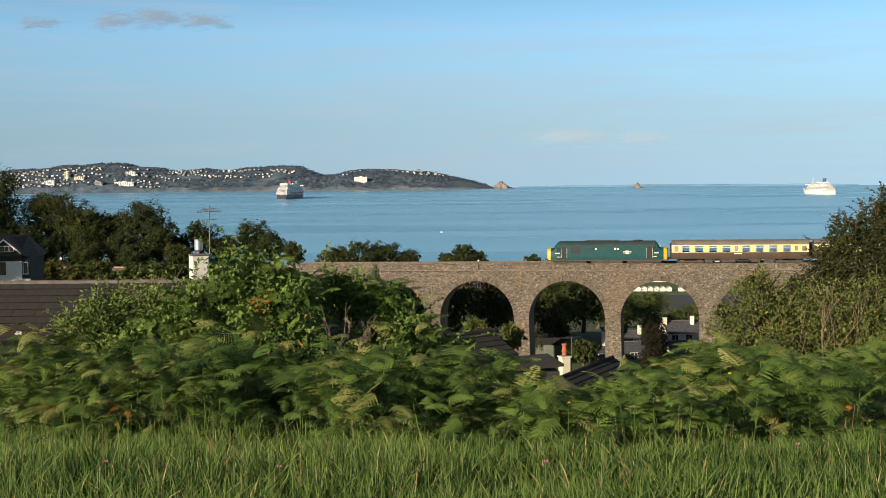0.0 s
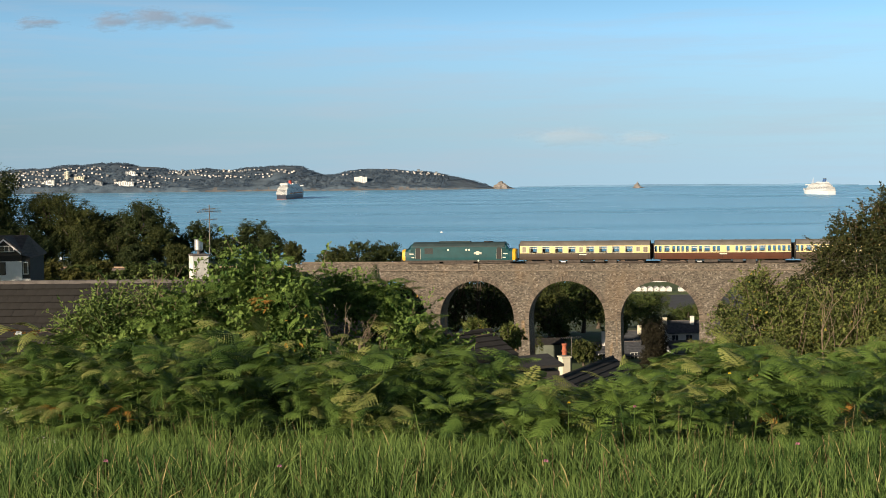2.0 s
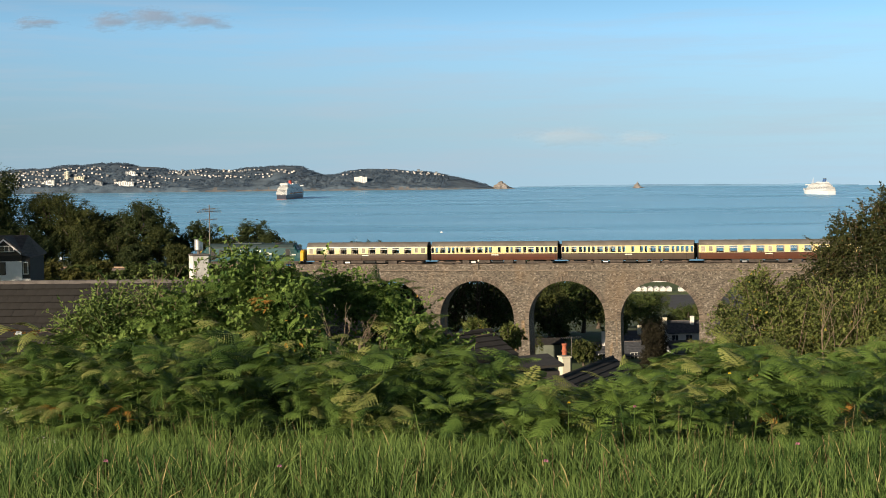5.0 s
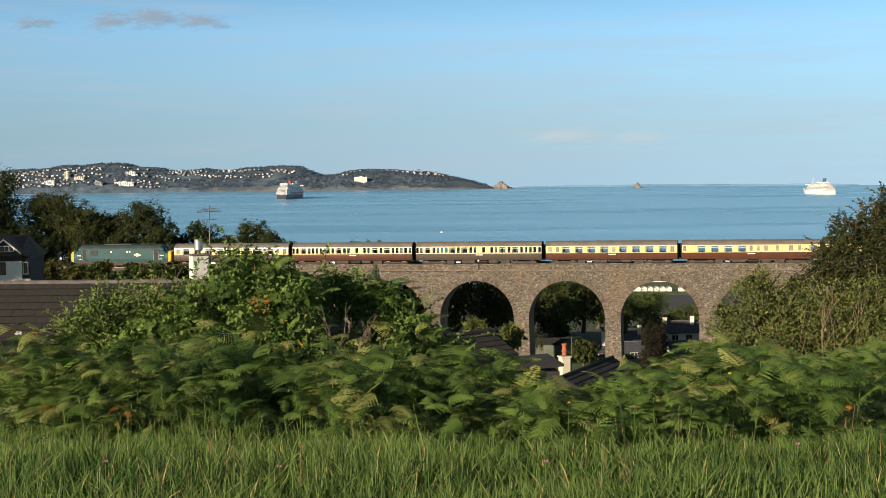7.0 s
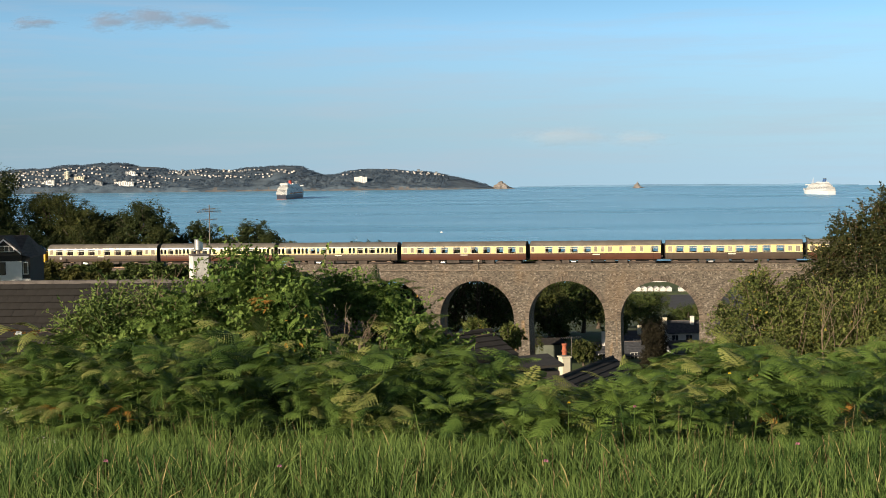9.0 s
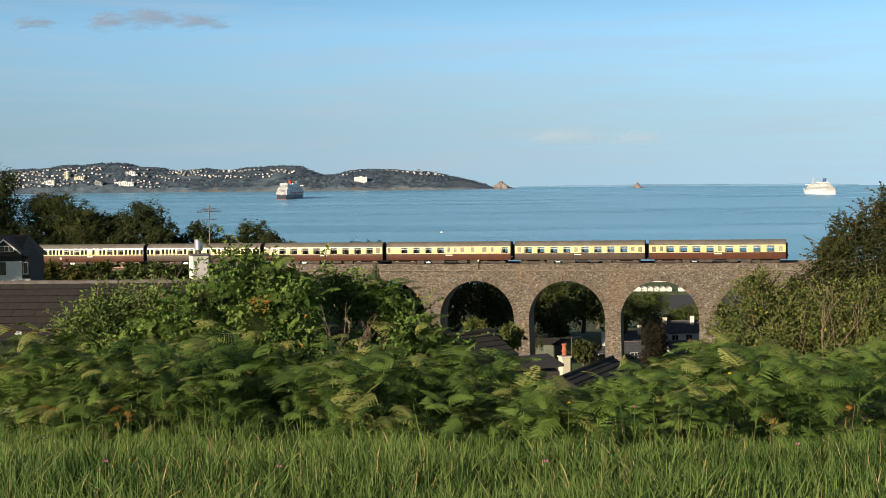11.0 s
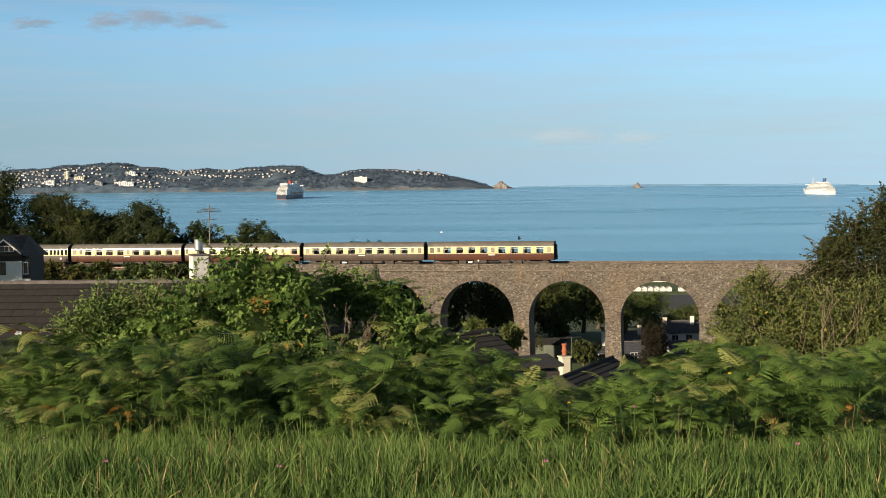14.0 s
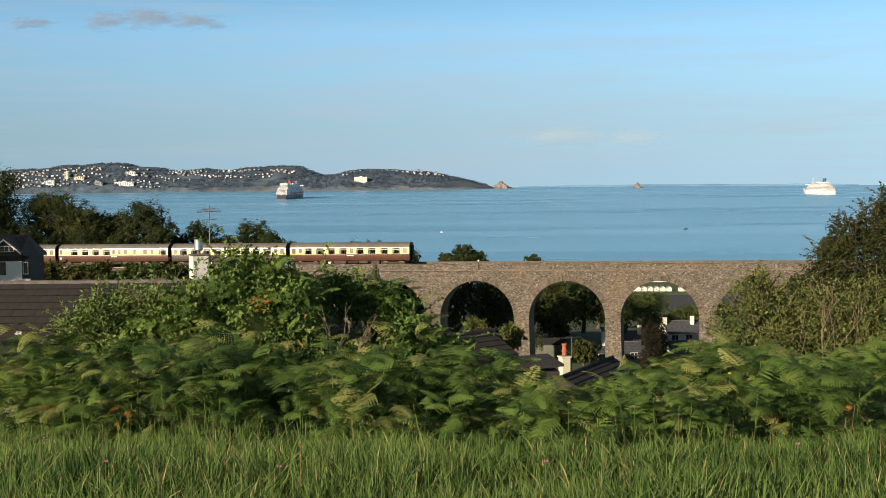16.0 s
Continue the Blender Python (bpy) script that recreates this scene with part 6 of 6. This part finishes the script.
def dead_sapling(x, y, height, seed):
    """Bare pale branches forking upwards."""
    rr = random.Random(seed)
    t = thing("dead_sapling", pose(x, y, ground_z(x, y) - 0.1), "bare pale twigs of a dead sapling", "sapling")
    bm = bmesh.new()

    def fork(p, d, ln, r, depth):
        q = p + d * ln
        tube(bm, [p, p.lerp(q, 0.5) + Vector((rr.uniform(-1, 1), 0, rr.uniform(-1, 1))) * ln * 0.07, q], [r, r * 0.85, r * 0.65], 5)
        if depth:
            for _ in range(rr.choice((2, 2, 3))):
                nd = (d + Vector((rr.uniform(-0.75, 0.75), rr.uniform(-0.4, 0.4), rr.uniform(-0.1, 0.5)))).normalized()
                fork(q if rr.random() < 0.7 else p.lerp(q, 0.6), nd, ln * rr.uniform(0.5, 0.75), r * 0.6, depth - 1)
    fork(Vector((0, 0, 0)), Vector((0.12, 0, 1)).normalized(), height * 0.5, 0.022, 4)
    part("branch", bm, "twig", t)


dead_sapling(-4.35, 18.6, 1.8, 4)
dead_sapling(-3.95, 18.9, 2.6, 9)
dead_sapling(-1.5, 17.6, 1.9, 5)
dead_sapling(7.4, 24.6, 2.9, 12)
dead_sapling(9.4, 24.6, 3.3, 14)


# ---- bracken ----
def frond_shape(fine, bend, seed):
    """One frond, a metre long: a flat triangular blade, leaflets in pairs, each fringed with small lobes; it arches over by bend.
    fine: lobes on the longest leaflet."""
    rr = random.Random(seed)
    V, F = [], []
    n = 13 if fine > 4 else 11

    def at(u):
        return np.array([u, 0.02 * math.sin(u * 3 + seed), 0.22 * u - bend * u ** 2.2])
    us = [0.0] + [0.1 + 0.88 * (i / n) ** 0.93 for i in range(n)] + [1.0]
    for u in us:
        V += [at(u) - [0, 0.005 * (1 - 0.7 * u), 0], at(u) + [0, 0.005 * (1 - 0.7 * u), 0.002]]
    for i in range(len(us) - 1):
        F += [(2 * i, 2 * i + 2, 2 * i + 3), (2 * i, 2 * i + 3, 2 * i + 1)]
    for i in range(n):
        u, gap = us[i + 1], us[i + 2] - us[i + 1]
        ln = 0.41 * (1 - u) ** 0.85 * rr.uniform(0.88, 1.08) + 0.012
        along_u = at(min(1, u + 0.03)) - at(u)
        along_u /= np.linalg.norm(along_u)
        for s in (-1, 1):
            b = at(u)
            d = along_u * (0.34 + 0.35 * u) + np.array([0, s * 0.93, 0.1 - 0.22 * rr.random()])
            d /= np.linalg.norm(d)
            w = 0.75 * gap + 0.005
            lobes = max(1, int(round(fine * ln / 0.37)))
            ax = [b + d * ln * k / lobes - np.array([0, 0, 0.26 * ln * (k / lobes) ** 2]) for k in range(lobes + 1)]
            for k in range(lobes):
                p, q = ax[k], ax[k + 1]
                taper = 1.0 - 0.82 * ((k + 0.5) / lobes) ** 1.4
                for e in (-1, 1):
                    m = p + (q - p) * 0.9 + along_u * e * w * taper - np.array([0, 0, 0.12 * w])
                    j = len(V)
                    V += [p, q + (q - p) * 0.35, m]
                    F += [(j, j + 1, j + 2)]
    return np.array(V), np.array(F)


def frond_turn(az, el, roll):
    R = np.array(Euler((0, -el, 0)).to_matrix()) @ np.array(Euler((roll, 0, 0)).to_matrix())
    return np.array(Euler((0, 0, az)).to_matrix()) @ R


def mound_fronds(name, lumps, origin, count, material, parent, size=(0.3, 0.55)):
    """Fronds that hang out of the face of a mound."""
    shapes = [frond_shape(5, b, k) for k, b in enumerate((0.3, 0.45, 0.65))]
    VV, FF, off = [], [], 0
    for _ in range(count):
        l = random.choice(lumps)
        d = Vector((random.gauss(0, 0.8), random.gauss(-0.6, 0.6), random.gauss(0.25, 0.55))).normalized()
        p = np.array([l[0] + d.x * l[3], l[1] + d.y * l[4], l[2] + d.z * l[5]])
        L = random.uniform(*size)
        sv, sf = shapes[random.randrange(3)]
        R = frond_turn(math.atan2(d.y, d.x) + random.gauss(0, 0.6), random.uniform(0.0, 0.7), random.gauss(0, 0.5))
        VV.append((sv * L) @ R.T + p - np.array(d) * L * 0.15)
        FF.append(sf + off)
        off += len(sv)
    return tagged(np_mesh(name, np.concatenate(VV), np.concatenate(FF), material, parent), kind="stuff")


SKY = ((-0.36, 0.121), (-0.25, 0.122), (-0.21, 0.136), (-0.175, 0.12), (-0.14, 0.142), (-0.1, 0.126), (-0.075, 0.138), (-0.05, 0.134), (-0.02, 0.142), (0.03, 0.136), (0.05, 0.141), (0.06, 0.152), (0.075, 0.172), (0.12, 0.174), (0.135, 0.165), (0.15, 0.158), (0.17, 0.152), (0.21, 0.136), (0.25, 0.14), (0.3, 0.148), (0.36, 0.138))


def bracken(name, material, count, y0, y1, fine, label, share=None, size=(0.45, 0.8), gap=0.28, extra=0.0):
    shapes = [frond_shape(fine, b, k) for k, b in enumerate((0.2, 0.34, 0.5, 0.26, 0.4, 0.12))]
    VV, FF, off = [], [], 0
    SV, SF = [], []
    made = tries = 0
    near = {}
    while made < count:
        y = math.exp(random.uniform(math.log(y0), math.log(y1)))
        x = random.uniform(-0.375, 0.375) * y
        if share and noise.noise((x * 0.9, y * 0.9, share)) < (-0.4 if x < -2.2 else 0.28):
            continue
        if not share and x < -0.21 * y and random.random() < 0.5:
            continue
        g = ground_z(x, y)
        edge = 10.3 - 0.7 * smooth(-0.5, 2.5, x) + 0.8 * noise.noise((x * 0.6, 0, 4))
        if y < edge:
            continue
        lim = EYE[2] - y * np.interp(x / y, *zip(*SKY)) - g
        hump = smooth(-0.12, 0.16, noise.noise((x * 1.7, y * 0.95, 6.0)))
        if hump < 0.25 and random.random() < 0.72:
            continue
        h = min(1.5, lim, 0.5 + 0.5 * (y - edge) + 0.15) * (0.4 + 0.6 * hump) + extra
        if h < 0.12:
            continue
        if any((x - a) ** 2 + (y - b) ** 2 < gap * gap for a, b in near.get((int(x / 0.6), int(y / 0.6)), ())):
            tries += 1
            if tries < 40000:
                continue
        for i in (-1, 0, 1):
            for j in (-1, 0, 1):
                near.setdefault((int(x / 0.6) + i, int(y / 0.6) + j), []).append((x, y))
        nf = random.choice((4, 5, 6)) if not extra else 3
        turn = random.uniform(0, 2 * math.pi)
        for k in range(nf):
            sv, sf = shapes[random.randrange(6)]
            L = random.uniform(*size) * (0.7 if y < edge + 0.6 else 1.0)
            # tiers of level blades, with some that hang down the face of the bank
            az = turn + k * 2 * math.pi / nf + random.gauss(0, 0.35)
            el = random.uniform(-0.05, 0.65)
            if random.random() < 0.42:
                az = random.gauss(-math.pi / 2 - 0.2, 0.75)
                el = random.uniform(-0.45, 0.35)
            R = frond_turn(az, el, random.gauss(0, 0.3))
            hh = h * random.uniform(0.6 if y < edge + 1.2 else 0.66, 1.0)
            top = np.array([x + random.gauss(0, 0.06), y + random.gauss(0, 0.06), g + max(0.08, hh - 0.1 * L - 0.95 * L * max(0.0, math.sin(el)))])
            VV.append((sv * L) @ R.T + top)
            FF.append(sf + off)
            off += len(sv)
            made += 1
            if k == 0 and not extra:
                a = np.array([x, y, g - 0.05])
                q = len(SV)
                SV += [a + [0.004, 0, 0], a - [0.004, 0, 0], top - [0.003, 0, 0], top + [0.003, 0, 0]]
                SF += [(q, q + 1, q + 2), (q, q + 2, q + 3)]
    if SV:
        VV.append(np.array(SV))
        FF.append(np.array(SF) + off)
    return tagged(np_mesh(name, np.concatenate(VV), np.concatenate(FF), material), label, "bracken", kind="stuff")


random.seed(11)
mound_fronds("faded_fronds", MOUND[11:], mound.location, 60, "fern_pale", mound, (0.3, 0.5))
mound_fronds("fronds", MOUND, mound.location, 400, "fern", mound, (0.28, 0.5))
bracken("bracken_front", "fern", 3200, 9.6, 14.6, 6, "green bracken ferns with toothed fronds on the bank", size=(0.24, 0.44), gap=0.2)
bracken("bracken_back", "fern", 4000, 13.8, 30, 4, "green bracken ferns further down the bank", size=(0.28, 0.5), gap=0.22)
bracken("bracken_fading", "fern_pale", 900, 9.8, 17, 4, "pale yellowing bracken fronds", share=3.3, size=(0.24, 0.42), extra=0.12)
bracken("bracken_dead", "fern_dry", 9, 10.2, 16, 4, "dry orange bracken fronds", share=8.1, size=(0.14, 0.26), extra=0.05)


def dead_spray(x, y, z):
    """A withered orange spray caught in the green."""
    t = thing("dead_frond", pose(x, y, z), "withered orange bracken frond among green leaves", "bracken", "withered fronds")
    for k in range(5):
        sv, sf = frond_shape(5, 0.8, k)
        v = (sv * random.uniform(0.1, 0.17)) @ frond_turn(random.gauss(-1.6, 0.9), random.uniform(-0.3, 0.8), random.gauss(0, 0.5)).T + np.array([random.gauss(0, 0.05), 0, random.gauss(0, 0.05)])
        np_mesh("frond", v, sf, "fern_dry", t)


for p in ((-2.68, 17.95, 63.2), (-2.6, 17.95, 63.05), (-2.84, 10.75, 62.93), (2.9, 10.8, 62.85), (3.6, 10.9, 62.85), (-3.4, 10.9, 62.9)):
    dead_spray(*p)


# ---- meadow ----
def grass(name, count, y0, y1, hmin, hmax, width, material, label, lean=0.35):
    k = count
    y = np.exp(rng.uniform(math.log(y0), math.log(y1), k))
    x = rng.uniform(-0.38, 0.38, k) * (y + 0.3)
    tuft = np.array([noise.noise((a * 1.3, b * 1.3, 2.0)) for a, b in zip(x, y)])
    z = np.array([ground_z(a, b) for a, b in zip(x, y)])
    h = rng.uniform(hmin, hmax, k) * (1 + 0.35 * tuft)
    h *= 1 - 0.45 * np.clip((y - 8.4) / 1.2, 0, 1) * np.clip((x + 1.0) / 2.0, 0, 1)
    az = rng.uniform(0, 2 * np.pi, k)
    bend = np.stack([np.cos(az), np.sin(az), np.zeros(k)], 1) * (h * np.abs(rng.normal(0, lean, k)))[:, None]
    w = width * rng.uniform(0.6, 1.4, k)
    fa = rng.uniform(-0.9, 0.9, k)
    side = np.stack([np.cos(fa), np.sin(fa), np.zeros(k)], 1)
    base = np.stack([x, y, z - 0.02], 1)
    rows = []
    for u, ww in ((0, 1.0), (0.45, 0.9), (0.8, 0.6)):
        c = base + np.array([0, 0, 1.0]) * (h * u * (1 - 0.12 * u))[:, None] + bend * (u ** 2)
        rows += [c - side * (w * ww / 2)[:, None], c + side * (w * ww / 2)[:, None]]
    tip = base + np.array([0, 0, 1.0]) * (h * 0.88)[:, None] + bend
    v = np.stack(rows + [tip], 1).reshape(-1, 3)
    i = (np.arange(k) * 7)[:, None]
    f = np.concatenate([np.hstack([i, i + 1, i + 3]), np.hstack([i, i + 3, i + 2]), np.hstack([i + 2, i + 3, i + 5]), np.hstack([i + 2, i + 5, i + 4]), np.hstack([i + 4, i + 5, i + 6])], 1).reshape(-1, 3)
    return tagged(np_mesh(name, v, f, material), label, "grass", kind="stuff")


grass("meadow_grass", 42000, 4.0, 10.6, 0.12, 0.4, 0.009, "grass", "tall uncut green meadow grass", 0.45)
grass("bank_grass", 3500, 10.0, 13, 0.25, 0.6, 0.006, "grass", "long grass among the bracken edge")


def seed_heads(count):
    V, F = [], []
    for _ in range(count):
        y = math.exp(random.uniform(math.log(5), math.log(10.8)))
        x = random.uniform(-0.37, 0.37) * y
        g = ground_z(x, y)
        h = random.uniform(0.26, 0.5) * (1.0 if y < 8 else 0.8)
        b = Vector((x, y, g))
        t = b + Vector((random.gauss(0, 0.08), random.gauss(0, 0.06), h))
        q = len(V)
        V += [b + Vector((0.0012, 0, 0)), b - Vector((0.0012, 0, 0)), t - Vector((0.001, 0, 0)), t + Vector((0.001, 0, 0))]
        F += [(q, q + 1, q + 2), (q, q + 2, q + 3)]
        d = (t - b).normalized()
        for j in range(random.choice((5, 7, 9))):
            p = t + d * (j * 0.011 - 0.04)
            s = Vector((random.choice((-1, 1)) * random.uniform(0.003, 0.005), random.uniform(-0.004, 0.004), 0.005))
            q = len(V)
            V += [p, p + s + d * 0.006, p + d * 0.02]
            F += [(q, q + 1, q + 2)]
    tagged(np_mesh("seed_heads", np.array([tuple(v) for v in V]), np.array(F), "seed"), "brown grass seed heads on thin stalks", "grass", kind="stuff")


seed_heads(110)


def flower(name, x, y, h, material, label, r=0.014):
    g = ground_z(x, y)
    t = thing(name, pose(x, y, g), label, "flower")
    part("stem", tubed([(0, 0, 0), (0.01, 0, h)], [0.003, 0.002], 5), "fern", t)
    bm = bmesh.new()
    for k in range(16):
        a, e = k * 2.4, -0.2 + 1.5 * k / 16
        d = Vector((math.cos(a) * math.cos(e), math.sin(a) * math.cos(e), math.sin(e)))
        s = d.orthogonal().normalized() * r * 0.4
        c = Vector((0.01, 0, h))
        bm.faces.new([bm.verts.new(c + q) for q in (s * 0.3, d * r + s, d * r * 1.2, d * r - s)])
    part("flower_head", bm, material, t)


for x, y, h, mt, lb in ((-1.75, 6.3, 0.42, "petal_pink", "pink clover flower in the grass"), (2.0, 7.0, 0.4, "petal_pink", "pink clover flower in the grass"), (-0.9, 6.6, 0.36, "petal_pink", "pink clover flower in the grass"), (1.35, 8.8, 0.5, "petal_pink", "pink clover flower in the grass"), (0.5, 6.2, 0.4, "petal_pink", "pink clover flower in the grass"),
                        (0.95, 9.5, 0.55, "petal_yellow", "small yellow flower in the grass"), (2.35, 10.2, 0.75, "petal_yellow", "small yellow flower by the bracken"), (-4.0, 11.6, 1.3, "petal_white", "white bindweed flower on the bracken")):
    flower("wild_flower", x, y, h, mt, lb, 0.028 if mt == "petal_white" else 0.011)


# ---- a gull over the bay ----
def wing(side):
    """Half a wing span: broad at the shoulder, bent back to a point."""
    secs = []
    for u, chord, back in ((0.0, 0.2, 0.0), (0.22, 0.2, -0.03), (0.5, 0.11, 0.05), (0.62, 0.02, 0.14)):
        secs.append([(-back + chord / 2, side * u, 0.0), (-back, side * u, 0.02), (-back - chord / 2, side * u, 0.0), (-back, side * u, -0.005)])
    return loft(bmesh.new(), secs)


def bird():
    t = thing("bird", pose(-22, 160, 44), "dark seabird in flight over the valley", "bird")
    part("body", tubed([(-0.26, 0, 0.0), (-0.12, 0, 0.0), (0.08, 0, 0.01), (0.2, 0, 0.03), (0.27, 0, 0.03), (0.33, 0, 0.02)], [0.015, 0.065, 0.08, 0.05, 0.045, 0.008], 8), "black", t, smooth=True)
    part("tail", loft(bmesh.new(), [[(-0.2, -0.04, 0.01), (-0.2, 0.04, 0.01), (-0.2, 0.0, -0.01)], [(-0.4, -0.08, 0.005), (-0.4, 0.08, 0.005), (-0.4, 0.0, -0.005)]]), "black", t)
    return t, [(s, part("wing", wing(s), "black", t)) for s in (-1, 1)]


gull, wings = bird()

sign = thing("line_sign", pose(-63.6, 206.5, 48.6), "small round white sign on a post beside the line", "sign")
part("post", tubed([(0, 0, 0), (0, 0, 2.4)], [0.05, 0.05], 6), "dark_metal", sign)
part("disc", tubed([(0, -0.07, 2.5), (0, -0.03, 2.5)], [0.2, 0.2], 16), "alu", sign)


# ---- what moves ----
def run(t):
    """How far the train has gone along the line at t seconds."""
    return -11.47 * t + 0.0039 * t * t


def motions():
    for ob, s0 in train:
        walk(ob, [(0.5 * k, TRACK @ pose(s0 + run(0.5 * k), 0, 0)) for k in range(33)])
    way = ((0.0, -22, 43), (8.0, -20, 43.5), (11.0, -16, 46), (12.0, -9.5, 49), (13.0, -1.7, 54.2), (13.5, 3.7, 56.3), (14.0, 9.8, 56.2), (14.5, 15.7, 56.6), (15.0, 20.9, 57.3), (15.5, 26.1, 57.5), (16.0, 31.3, 57.3))
    walk(gull, [(t, pose(x, 160, z)) for t, x, z in way])
    for s, ob in wings:
        walk(ob, [(0.1 * k, pose(0, 0, 0.03, s * (12 + 30 * math.sin(0.1 * k * 2 * math.pi * 2.3)), 0, 0)) for k in range(161)])
    for ob, x, z in clouds:
        walk(ob, [(t, pose(x - 1.75 * t, 4300, z)) for t in (0.0, 8.0, 16.0)])


motions()
